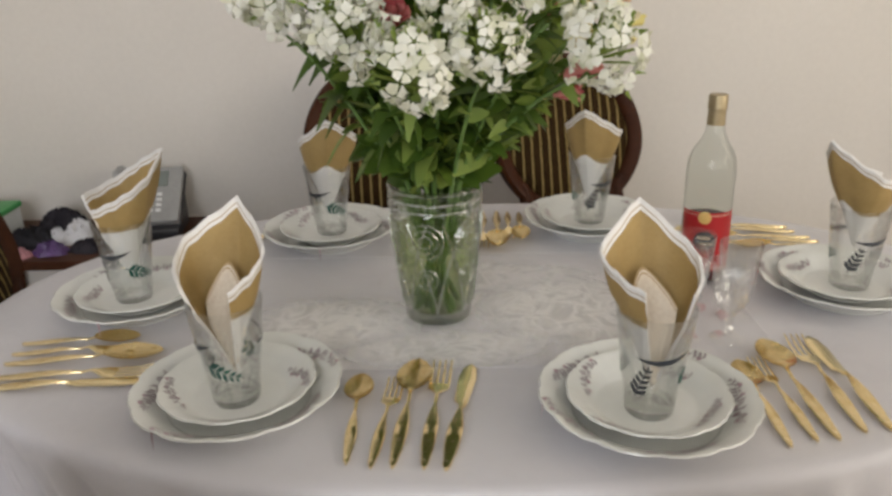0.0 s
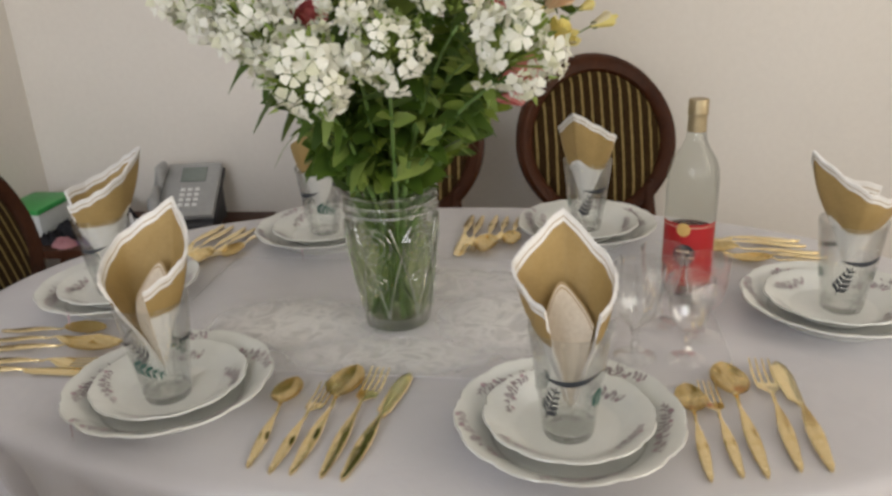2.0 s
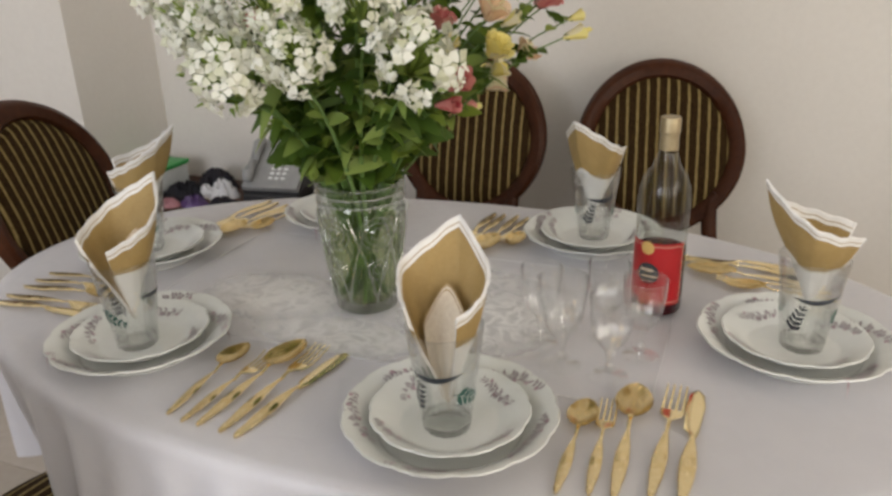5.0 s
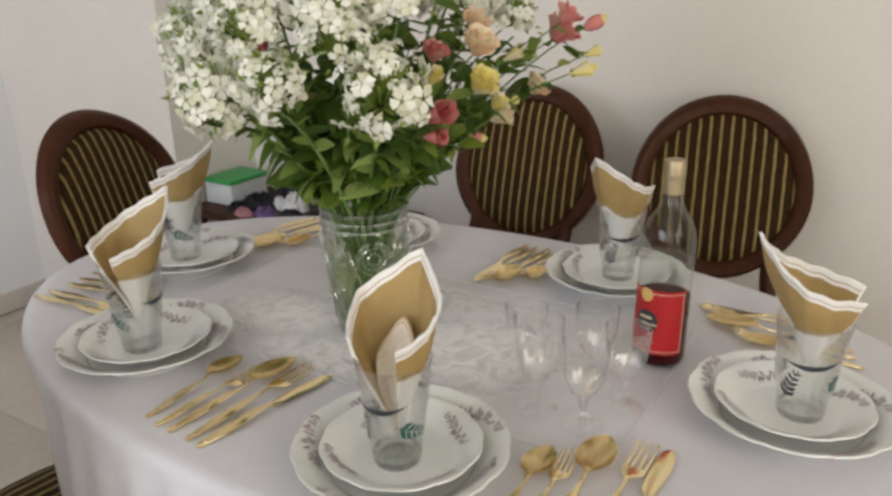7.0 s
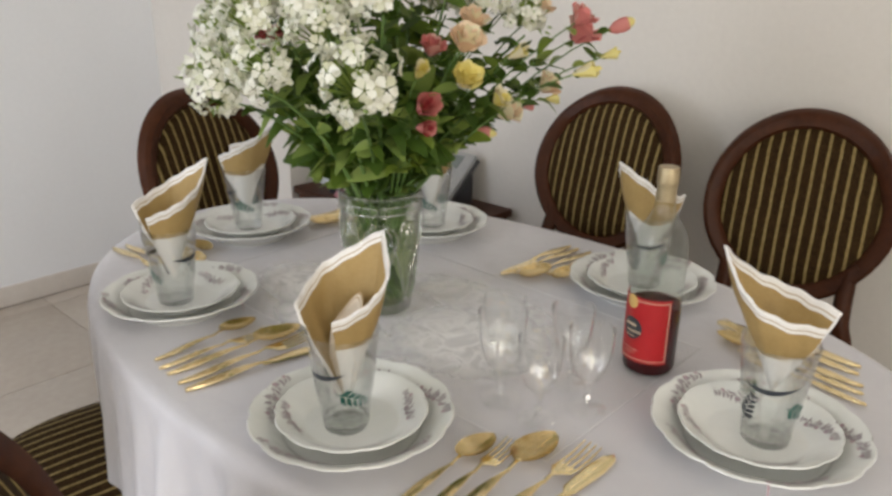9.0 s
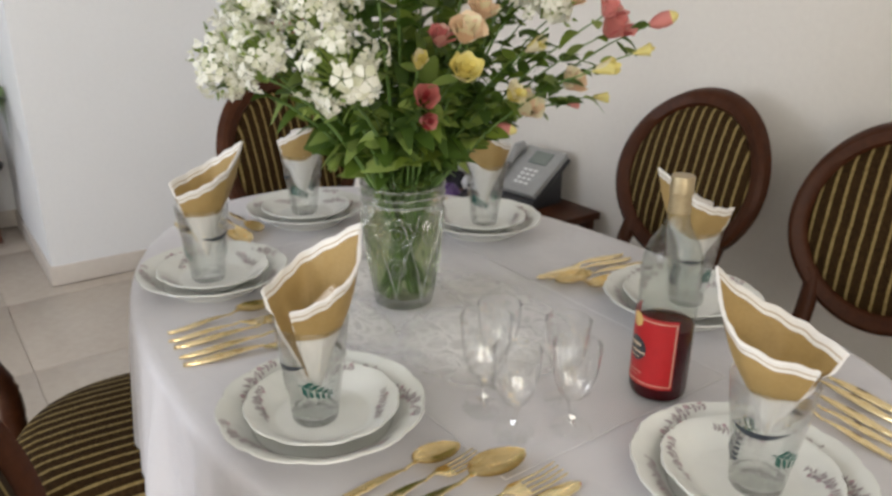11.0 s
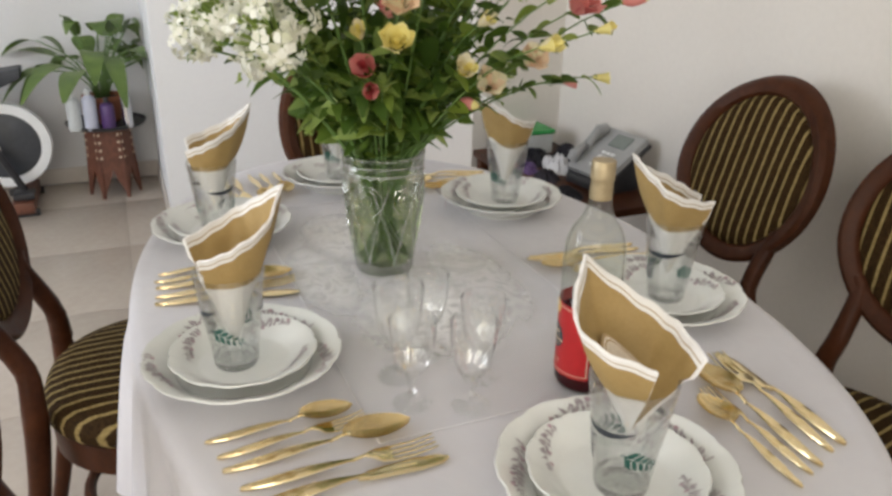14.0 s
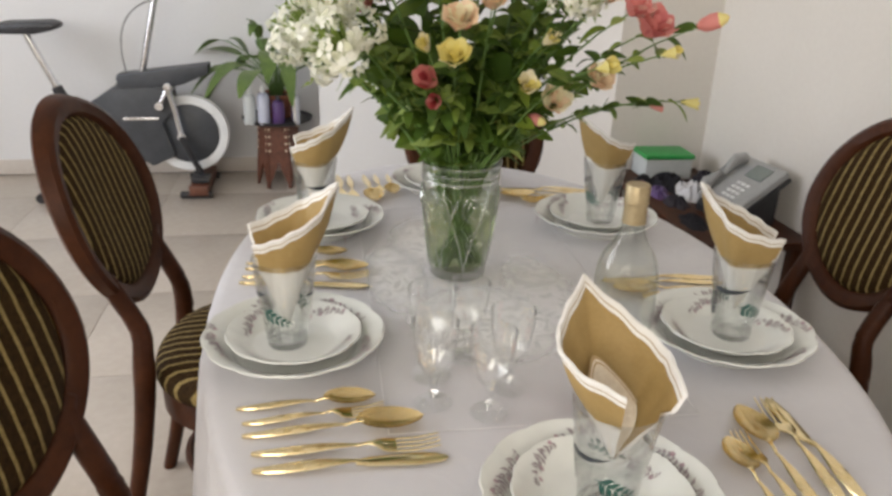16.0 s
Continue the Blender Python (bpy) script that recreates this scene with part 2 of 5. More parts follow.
def stripe_material():
    """Dark brown upholstery with thin woven gold stripes, across U in metres."""
    m, nt, p = material("striped_upholstery")
    uv = nt.nodes.new("ShaderNodeSeparateXYZ")
    link(nt, coords(nt, "UV"), uv.inputs[0])
    wob = mathn(nt, "MULTIPLY", noisy(nt, 30, 3), 0.004)
    f = mathn(nt, "FRACT", mathn(nt, "MULTIPLY", mathn(nt, "ADD", uv.outputs[0], mathn(nt, "ADD", wob, 5.0)), 1 / 0.0245))
    d = mathn(nt, "ABSOLUTE", mathn(nt, "SUBTRACT", f, 0.5))
    line = ramp(nt, d, ((0.085, (1, 1, 1)), (0.15, (0, 0, 0))))
    n = noisy(nt, 160, 3)
    dark = ramp(nt, n, ((0.3, (0.018, 0.0088, 0.0024)), (0.7, (0.042, 0.0225, 0.0068))))
    gold = ramp(nt, n, ((0.3, (0.19, 0.135, 0.048)), (0.7, (0.33, 0.25, 0.105))))
    link(nt, mixed(nt, line, dark, gold), p.inputs["Base Color"])
    p.inputs["Roughness"].default_value = 0.8
    p.inputs["Specular IOR Level"].default_value = 0.1
    bumped(nt, p, mathn(nt, "ADD", n, line), 0.4, 0.001)
    return m


M_STRIPE = stripe_material()


def napkin_material(name, cut):
    """V: distance from the napkin's edge, U: height, in metres. White hem, thin buff line, white, gold field down to the cut, then white."""
    m, nt, p = material(name)
    uv = nt.nodes.new("ShaderNodeSeparateXYZ")
    link(nt, coords(nt, "UV"), uv.inputs[0])
    d = mathn(nt, "MULTIPLY", mathn(nt, "ADD", uv.outputs[1], mathn(nt, "MULTIPLY", noisy(nt, 60, 2), 0.0015)), 20.0)
    n = noisy(nt, 240, 3)
    big = noisy(nt, 26, 3)
    g0 = ramp(nt, mathn(nt, "ADD", mathn(nt, "MULTIPLY", n, 0.4), mathn(nt, "MULTIPLY", big, 0.6)), ((0.3, (0.298, 0.197, 0.068)), (0.7, (0.382, 0.262, 0.102))))
    w0 = ramp(nt, big, ((0.3, (0.71, 0.69, 0.66)), (0.7, (0.79, 0.775, 0.75))))
    k = lambda x: x * 20.0
    white, line, gold = (0, 0, 0), (0.8, 0.8, 0.8), (1, 1, 1)
    f = ramp(nt, d, ((0.0, white), (k(0.0062), white), (k(0.0067), line), (k(0.0079), line), (k(0.0084), white), (k(0.0125), white), (k(0.0131), gold)))
    wob = mathn(nt, "MULTIPLY", big, 0.006)
    low = mathn(nt, "GREATER_THAN", mathn(nt, "ADD", uv.outputs[0], wob), cut)
    f = mathn(nt, "MULTIPLY", f, low)
    link(nt, mixed(nt, f, w0, g0), p.inputs["Base Color"])
    p.inputs["Roughness"].default_value = 0.7
    bumped(nt, p, mathn(nt, "ADD", mathn(nt, "MULTIPLY", n, 0.4), noisy(nt, 55, 2)), 0.3, 0.0012)
    return m


M_NAP_IN = napkin_material("napkin_inside", 0.0)
M_NAP_OUT = napkin_material("napkin_outside", 0.122)


def flap_material():
    m, nt, p = material("napkin_reverse")
    uv = nt.nodes.new("ShaderNodeSeparateXYZ")
    link(nt, coords(nt, "UV"), uv.inputs[0])
    d = mathn(nt, "MULTIPLY", uv.outputs[1], 20.0)
    n = noisy(nt, 240, 3)
    pale = ramp(nt, n, ((0.3, (0.66, 0.57, 0.45)), (0.7, (0.76, 0.68, 0.56))))
    f = ramp(nt, d, ((0.0, (1, 1, 1)), (0.05, (1, 1, 1)), (0.07, (0, 0, 0)), (0.11, (0, 0, 0)), (0.12, (1, 1, 1)), (0.15, (1, 1, 1)), (0.16, (0, 0, 0))))
    link(nt, mixed(nt, f, pale, (0.42, 0.29, 0.14)), p.inputs["Base Color"])
    p.inputs["Roughness"].default_value = 0.75
    bumped(nt, p, n, 0.2, 0.0006)
    return m


M_NAP_FLAP = flap_material()

# ---------------------------------------------------------------- building helpers
TAU = 2 * math.pi


def finish(name, bm, mat, smooth=40):
    me = bpy.data.meshes.new(name)
    bm.normal_update()
    bm.to_mesh(me)
    bm.free()
    for m in (mat if isinstance(mat, (list, tuple)) else [mat]):
        me.materials.append(m)
    for f in me.polygons:
        f.use_smooth = True
    if smooth < 180:
        me.set_sharp_from_angle(angle=radians(smooth))
    return me


def part(name, bm, mat, parent, label="", m=None, smooth=40):
    ob = new(name, bm if isinstance(bm, bpy.types.Mesh) else finish(name, bm, mat, smooth))
    ob.parent = parent
    if m is not None:
        ob.matrix_basis = m
    return tagged(ob, label) if label else ob


def thing(name, m, label, category, group="", kind=""):
    ob = new(name)
    ob.matrix_basis = m
    ob.empty_display_size = 0.05
    return tagged(ob, label, category, group, kind)


def solid(name, bm, mat, m, label, category, group="", kind="", smooth=40):
    ob = new(name, finish(name, bm, mat, smooth))
    ob.matrix_basis = m
    return tagged(ob, label, category, group, kind)


def box(bm, lo, hi, bevel=0.0, m=None):
    vs = [bm.verts.new((x, y, z)) for x in (lo[0], hi[0]) for y in (lo[1], hi[1]) for z in (lo[2], hi[2])]
    fs = [bm.faces.new([vs[i] for i in q]) for q in ((0, 1, 3, 2), (4, 6, 7, 5), (0, 4, 5, 1), (2, 3, 7, 6), (0, 2, 6, 4), (1, 5, 7, 3))]
    if m is not None:
        bmesh.ops.transform(bm, matrix=m, verts=vs)
    if bevel:
        es = list({e for f in fs for e in f.edges})
        bmesh.ops.bevel(bm, geom=es, offset=bevel, segments=2, affect="EDGES", profile=0.6)
    return bm


def lathe(bm, profile, n=40, wave=None, m=None, close=False):
    """Turn a profile of (radius, height) round z. wave(angle, i) scales ring i."""
    rings = []
    for i, (r, z) in enumerate(profile):
        if r < 1e-6:
            rings.append([bm.verts.new((0, 0, z))])
        else:
            rings.append([bm.verts.new((r * (wave(a, i) if wave else 1) * math.cos(a), r * (wave(a, i) if wave else 1) * math.sin(a), z)) for a in (TAU * k / n for k in range(n))])
    pairs = list(zip(rings, rings[1:])) + ([(rings[-1], rings[0])] if close else [])
    for a, b in pairs:
        for k in range(n):
            q = [a[k % len(a)], a[(k + 1) % n % len(a)], b[(k + 1) % n % len(b)], b[k % len(b)]]
            u = list(dict.fromkeys(q))
            if len(u) >= 3:
                bm.faces.new(u)
    if m is not None:
        bmesh.ops.transform(bm, matrix=m, verts=[v for r in rings for v in r])
    return bm


def tube(bm, pts, radii, n=8, flat=1.0, up=(0, 0, 1)):
    """A rounded bar through points; flat squeezes it along its second axis."""
    pts = [Vector(p) for p in pts]
    if isinstance(radii, (int, float)):
        radii = [radii] * len(pts)
    rings = []
    for i, p in enumerate(pts):
        d = (pts[min(i + 1, len(pts) - 1)] - pts[max(i - 1, 0)]).normalized()
        s = d.cross(Vector(up))
        if s.length < 1e-3:
            s = d.cross(Vector((1, 0, 0)))
        s.normalize()
        t = s.cross(d)
        rings.append([bm.verts.new(p + radii[i] * (s * math.cos(a) + t * flat * math.sin(a))) for a in (TAU * k / n for k in range(n))])
    for a, b in zip(rings, rings[1:]):
        for k in range(n):
            bm.faces.new((a[k], a[(k + 1) % n], b[(k + 1) % n], b[k]))
    bm.faces.new(rings[0][::-1])
    bm.faces.new(rings[-1])
    return bm


def curve(a, b, c, n=8):
    """Points of a bent line from a by b to c."""
    a, b, c = Vector(a), Vector(b), Vector(c)
    return [(1 - t) ** 2 * a + 2 * t * (1 - t) * b + t * t * c for t in (i / n for i in range(n + 1))]


def smooth_line(pts, n):
    """A rounded line through points, n steps to each stretch."""
    pts = [Vector(p) for p in pts]
    out = []
    for i in range(len(pts) - 1):
        a, b = pts[i], pts[i + 1]
        ta = (b - pts[i - 1]) * 0.5 if i else b - a
        tb = (pts[i + 2] - a) * 0.5 if i + 2 < len(pts) else b - a
        for k in range(n):
            t = k / n
            out.append((2 * t ** 3 - 3 * t * t + 1) * a + (t ** 3 - 2 * t * t + t) * ta + (3 * t * t - 2 * t ** 3) * b + (t ** 3 - t * t) * tb)
    return out + [pts[-1]]


def uv_from(bm, fn):
    layer = bm.loops.layers.uv.new("UVMap")
    for f in bm.faces:
        for l in f.loops:
            l[layer].uv = fn(l.vert.co, f)
    return bm

# ---------------------------------------------------------------- the room
X0, X1, Y0, Y1, ZC = -3.25, 2.7, -3.3, 1.10, 2.6


def wall(name, lo, hi, holes=(), axis=0, mat=None):
    """A wall block from lo to hi, with rectangular holes (a0, a1, z0, z1) along the axis."""
    bm = bmesh.new()
    cuts = sorted({lo[axis], hi[axis], *(h[0] for h in holes), *(h[1] for h in holes)})
    for a, b in zip(cuts, cuts[1:]):
        inside = [h for h in holes if h[0] <= a and b <= h[1]]
        spans = [(lo[2], hi[2])] if not inside else [(lo[2], inside[0][2]), (inside[0][3], hi[2])]
        for z0, z1 in spans:
            if z1 - z0 > 1e-4:
                l, h = list(lo), list(hi)
                l[axis], h[axis], l[2], h[2] = a, b, z0, z1
                box(bm, l, h)
    ob = new(name, finish(name, bm, mat or M_WALL))
    return tagged(ob, "matt off-white painted plaster wall", "wall", kind="structure")


wall("wall_back", (-1.45, Y1, 0), (X1 + 0.2, Y1 + 0.2, ZC))
wall("wall_column", (-2.35, 0.74, 0), (-1.45, Y1 + 0.2, ZC))
wall("wall_side", (-2.6, -0.29, 0), (-2.35, Y1 + 0.2, ZC), mat=M_WALL_WHITE)
wall("wall_return", (X0 - 0.2, -0.29, 0), (-2.6, -0.09, ZC), mat=M_WALL_WHITE)
wall("wall_far", (X0 - 0.2, Y0 - 0.2, 0), (X0, -0.29, ZC), mat=M_WALL_FAR)
WIN = ((-1.7, 0.1, 0.9, 2.45), (0.7, 2.4, 0.9, 2.45))
wall("wall_near", (X0, Y0 - 0.2, 0), (X1, Y0, ZC), WIN)
WIN_END = (-2.6, -0.5, 0.9, 2.45)
wall("wall_end", (X1, Y0 - 0.2, 0), (X1 + 0.2, Y1, ZC), (WIN_END,), 1)
bm = box(bmesh.new(), (X0 - 0.2, Y0 - 0.2, ZC), (X1 + 0.2, Y1 + 0.2, ZC + 0.15))
tagged(new("ceiling", finish("ceiling", bm, M_CEIL)), "plain white painted ceiling", "ceiling", kind="structure")
bm = box(bmesh.new(), (-60, -60, -0.9), (60, 60, -0.6))
tagged(new("ground", finish("ground", bm, M_GROUT)), "bare earth outside the windows", "ground", kind="structure")


def window(name, h, m=pose(0, 0, 0)):
    w = thing(name, m, "large window with white frame and clear panes", "window", kind="structure")
    x0, x1, z0, z1 = h
    for lo, hi in (((x0, z0), (x1, z0 + 0.06)), ((x0, z1 - 0.06), (x1, z1)), ((x0, z0 + 0.06), (x0 + 0.06, z1 - 0.06)), ((x1 - 0.06, z0 + 0.06), (x1, z1 - 0.06)), (((x0 + x1) / 2 - 0.03, z0 + 0.06), ((x0 + x1) / 2 + 0.03, z1 - 0.06))):
        part("window_frame", box(bmesh.new(), (lo[0], Y0 - 0.14, lo[1]), (hi[0], Y0 - 0.08, hi[1]), 0.004), M_WHITEP, w)
    for a, b in ((x0 + 0.06, (x0 + x1) / 2 - 0.03), ((x0 + x1) / 2 + 0.03, x1 - 0.06)):
        p = part("pane", box(bmesh.new(), (a, Y0 - 0.115, z0 + 0.06), (b, Y0 - 0.109, z1 - 0.06)), M_GLASS, w)
        p.visible_shadow = False


window("window_1", WIN[0])
window("window_2", WIN[1])
window("window_3", WIN_END, pose(X1 + Y0, 0, 0, 0, 0, 90))
for (x0, x1, z0, z1), watts, tint in zip(WIN, (WATTS * 0.80, WATTS * 0.25), ((0.90, 0.925, 1.0), (1.0, 0.945, 0.86))):
    window_light("window_light", look(((x0 + x1) / 2, Y0 - 0.04, (z0 + z1) / 2), ((x0 + x1) / 2, 0, (z0 + z1) / 2)), x1 - x0 - 0.1, z1 - z0 - 0.1, watts, tint)
y0, y1, z0, z1 = WIN_END
window_light("window_light", look((X1 + 0.04, (y0 + y1) / 2, (z0 + z1) / 2), (0, (y0 + y1) / 2, (z0 + z1) / 2)), y1 - y0 - 0.1, z1 - z0 - 0.1, WATTS * 0.70, (1.0, 0.915, 0.80))


def skirting(lo, hi):
    ob = new("baseboard", finish("baseboard", box(bmesh.new(), lo, hi, 0.003), M_SKIRT))
    return tagged(ob, "low beige tile skirting along the wall", "skirting", kind="structure")


S = 0.085
skirting((-1.438, Y1 - 0.012, 0.004), (X1 - 0.012, Y1, S))
skirting((-1.45, 0.728, 0.004), (-1.438, Y1, S))
skirting((-2.338, 0.728, 0.004), (-1.45, 0.74, S))
skirting((-2.35, -0.302, 0.004), (-2.338, 0.74, S))
skirting((X0 + 0.012, -0.302, 0.004), (-2.35, -0.29, S))
skirting((X0, Y0 + 0.012, 0.004), (X0 + 0.012, -0.29, S))
skirting((X0 + 0.012, Y0, 0.004), (X1 - 0.012, Y0 + 0.012, S))
skirting((X1 - 0.012, Y0, 0.004), (X1, Y1, S))

# ---------------------------------------------------------------- table and cloth
TA, TB, TN, TZ = 0.785, 0.475, 2.10, 0.75
TB_NEAR = 0.463


def oval(a, ra=TA, rb=TB, n=TN):
    c, s = math.cos(a), math.sin(a)
    if s < 0:
        rb *= TB_NEAR / TB
    return Vector((ra * math.copysign(abs(c) ** (2 / n), c), rb * math.copysign(abs(s) ** (2 / n), s), 0))


def build_table():
    t = thing("dining_table", pose(0, 0, 0), "oval wooden dining table hidden under a white cloth", "table")
    bm = bmesh.new()
    rings = []
    for k, z in ((0.97, 0.712), (0.985, 0.715), (0.985, 0.742), (0.975, 0.7455)):
        rings.append([bm.verts.new(oval(TAU * i / 96) * k + Vector((0, 0, z))) for i in range(96)])
    for a, b in zip(rings, rings[1:]):
        for i in range(96):
            bm.faces.new((a[i], a[(i + 1) % 96], b[(i + 1) % 96], b[i]))
    bm.faces.new(rings[0][::-1])
    bm.faces.new(rings[-1])
    part("tabletop", bm, M_WOOD, t)
    leg = None
    for x in (-0.44, 0.44):
        for y in (-0.2, 0.2):
            if leg is None:
                leg = finish("leg", lathe(bmesh.new(), ((0, 0), (0.022, 0), (0.026, 0.03), (0.02, 0.08), (0.03, 0.4), (0.036, 0.6), (0.036, 0.712), (0, 0.712)), 20), M_WOOD)
            part("leg", leg, None, t, m=pose(x, y, 0))


def build_cloth():
    bm = bmesh.new()
    N = 576
    rows = []
    ks = [0.0, 0.1, 0.2, 0.3, 0.4, 0.5, 0.6, 0.7, 0.8, 0.9, 0.96]
    for k in ks[1:]:
        rows.append([oval(TAU * i / N) * k + Vector((0, 0, TZ)) for i in range(N)])
    drop = [(0.985, -0.0010), (1.0, -0.006), (1.006, -0.018)]
    for k, dz in drop:
        rows.append([oval(TAU * i / N) * k + Vector((0, 0, TZ + dz)) for i in range(N)])
    for j in range(1, 15):
        z = TZ - 0.018 - 0.020 * j
        g = j / 14
        row = []
        for i in range(N):
            a = TAU * i / N
            p = oval(a)
            nrm = (oval(a + 0.01) - oval(a - 0.01)).cross(Vector((0, 0, 1))).normalized()
            f = 0.42 * math.sin(23 * a + 1.5 * math.sin(3 * a)) + 0.50 * math.sin(41 * a + 2.4 * math.sin(2 * a + 1)) + 0.40 * math.sin(67 * a + 3.0 * math.sin(5 * a)) + 0.22 * math.sin(7 * a + 0.6)
            out = 0.004 + 0.016 * g + 0.028 * g ** 0.65 * f
            # pushed in where the chair stands under it
            out -= 0.085 * g * math.exp(-((a - 3.93) / 0.27) ** 2)
            row.append(p + nrm * out + Vector((0, 0, z + 0.006 * g * math.sin(5 * a))))
        rows.append(row)
    c = bm.verts.new((0, 0, TZ))
    vr = [[bm.verts.new(p) for p in r] for r in rows]
    for i in range(N):
        bm.faces.new((c, vr[0][i], vr[0][(i + 1) % N]))
    for a, b in zip(vr, vr[1:]):
        for i in range(N):
            bm.faces.new((a[i], b[i], b[(i + 1) % N], a[(i + 1) % N]))
    for v in bm.verts:
        if v.co.z > TZ - 0.003:
            v.co.z += 0.0008 * noise.noise(v.co * 6)
    ob = solid("tablecloth", bm, M_CLOTH, pose(0, 0, 0), "white damask tablecloth draped over the oval table", "tablecloth", smooth=180)
    return ob


build_table()
build_cloth()


def build_runner():
    """A thin see-through runner round the vase, with bright light painted on it in white."""
    bm = bmesh.new()
    nx, ny = 120, 60
    g = [[bm.verts.new((-0.42 + 0.80 * i / nx, -0.215 + 0.39 * j / ny, TZ + 0.0022 + 0.0010 * noise.noise(Vector((i * 0.13, j * 0.15, 3.0))))) for j in range(ny + 1)] for i in range(nx + 1)]
    for i in range(nx):
        for j in range(ny):
            bm.faces.new((g[i][j], g[i + 1][j], g[i + 1][j + 1], g[i][j + 1]))
    rn = thing("table_runner", pose(0, 0, 0), "sheer white runner on the cloth, bright glints painted on it", "runner")
    part("sheet", bm, M_RUNNER, rn, "sheer sheet with painted bright patches", smooth=180)
    edge = [(-0.42, -0.215), (0.38, -0.215), (0.38, 0.175), (-0.42, 0.175), (-0.42, -0.215)]
    for (ax, ay), (bx, by) in zip(edge, edge[1:]):
        pts = [(ax + (bx - ax) * i / 30, ay + (by - ay) * i / 30, TZ + 0.0020) for i in range(31)]
        part("hem", tube(bmesh.new(), pts, 0.0009, 5, 0.6), M_HEM, rn, "fine white hem", smooth=180)


def runner_material():
    """Sheer white gauze; glints and bright light round the vase are painted as denser white patches."""
    m, nt, p = material("sheer_runner")
    co = coords(nt)
    warp = node(nt, "ShaderNodeTexNoise", Scale=8.0, Detail=2)
    link(nt, co, warp.inputs["Vector"])
    ad = nt.nodes.new("ShaderNodeVectorMath")
    ad.operation = "MULTIPLY_ADD"
    link(nt, warp.outputs["Color"], ad.inputs[0])
    ad.inputs[1].default_value = (0.09, 0.09, 0)
    link(nt, co, ad.inputs[2])
    fine = node(nt, "ShaderNodeTexNoise", Scale=30.0, Detail=3, Distortion=0.6)
    link(nt, ad.outputs[0], fine.inputs["Vector"])
    ridge = mathn(nt, "ABSOLUTE", mathn(nt, "SUBTRACT", fine.outputs[0], 0.5))
    glint = ramp(nt, ridge, ((0.0, (1, 1, 1)), (0.15, (0, 0, 0))))
    sep = nt.nodes.new("ShaderNodeSeparateXYZ")
    link(nt, co, sep.inputs[0])
    total = None
    # soft whiter ovals that stand in for light cast beside the vase
    for cx, cy, rx, ry, k in ((-0.225, -0.080, 0.115, 0.075, 1.0), (0.110, -0.045, 0.115, 0.105, 1.0), (-0.070, -0.165, 0.130, 0.050, 0.85), (0.02, 0.07, 0.16, 0.06, 0.6)):
        u = mathn(nt, "MULTIPLY", mathn(nt, "SUBTRACT", sep.outputs[0], cx), 1 / rx)
        v = mathn(nt, "MULTIPLY", mathn(nt, "SUBTRACT", sep.outputs[1], cy), 1 / ry)
        d = mathn(nt, "ADD", mathn(nt, "MULTIPLY", u, u), mathn(nt, "MULTIPLY", v, v))
        e = mathn(nt, "MULTIPLY", mathn(nt, "POWER", 2.718, mathn(nt, "MULTIPLY", mathn(nt, "MULTIPLY", d, d), -0.8)), k)
        total = e if total is None else mathn(nt, "MAXIMUM", total, e)
    mask = mathn(nt, "MULTIPLY", mathn(nt, "ADD", mathn(nt, "MULTIPLY", glint, 0.30), 0.55), total)
    mask = mathn(nt, "ADD", mask, 0.05)
    p.inputs["Base Color"].default_value = (0.93, 0.92, 0.91, 1)
    p.inputs["Roughness"].default_value = 0.30
    p.inputs["Specular IOR Level"].default_value = 0.8
    bp = node(nt, "ShaderNodeBump", Strength=0.25, Distance=0.002)
    link(nt, glint, bp.inputs["Height"])
    link(nt, bp.outputs[0], p.inputs["Normal"])
    tr = nt.nodes.new("ShaderNodeBsdfTransparent")
    b = nt.nodes.new("ShaderNodeMixShader")
    link(nt, mask, b.inputs[0])
    link(nt, tr.outputs[0], b.inputs[1])
    link(nt, p.outputs[0], b.inputs[2])
    link(nt, b.outputs[0], nt.nodes["Material Output"].inputs[0])
    return m


M_RUNNER = runner_material()
M_HEM = grained("runner_hem", (0.68, 0.67, 0.68), (0.75, 0.74, 0.75), 60, 0.6, 0.1, 300)
VX, VY = -0.074, -0.057
build_runner()

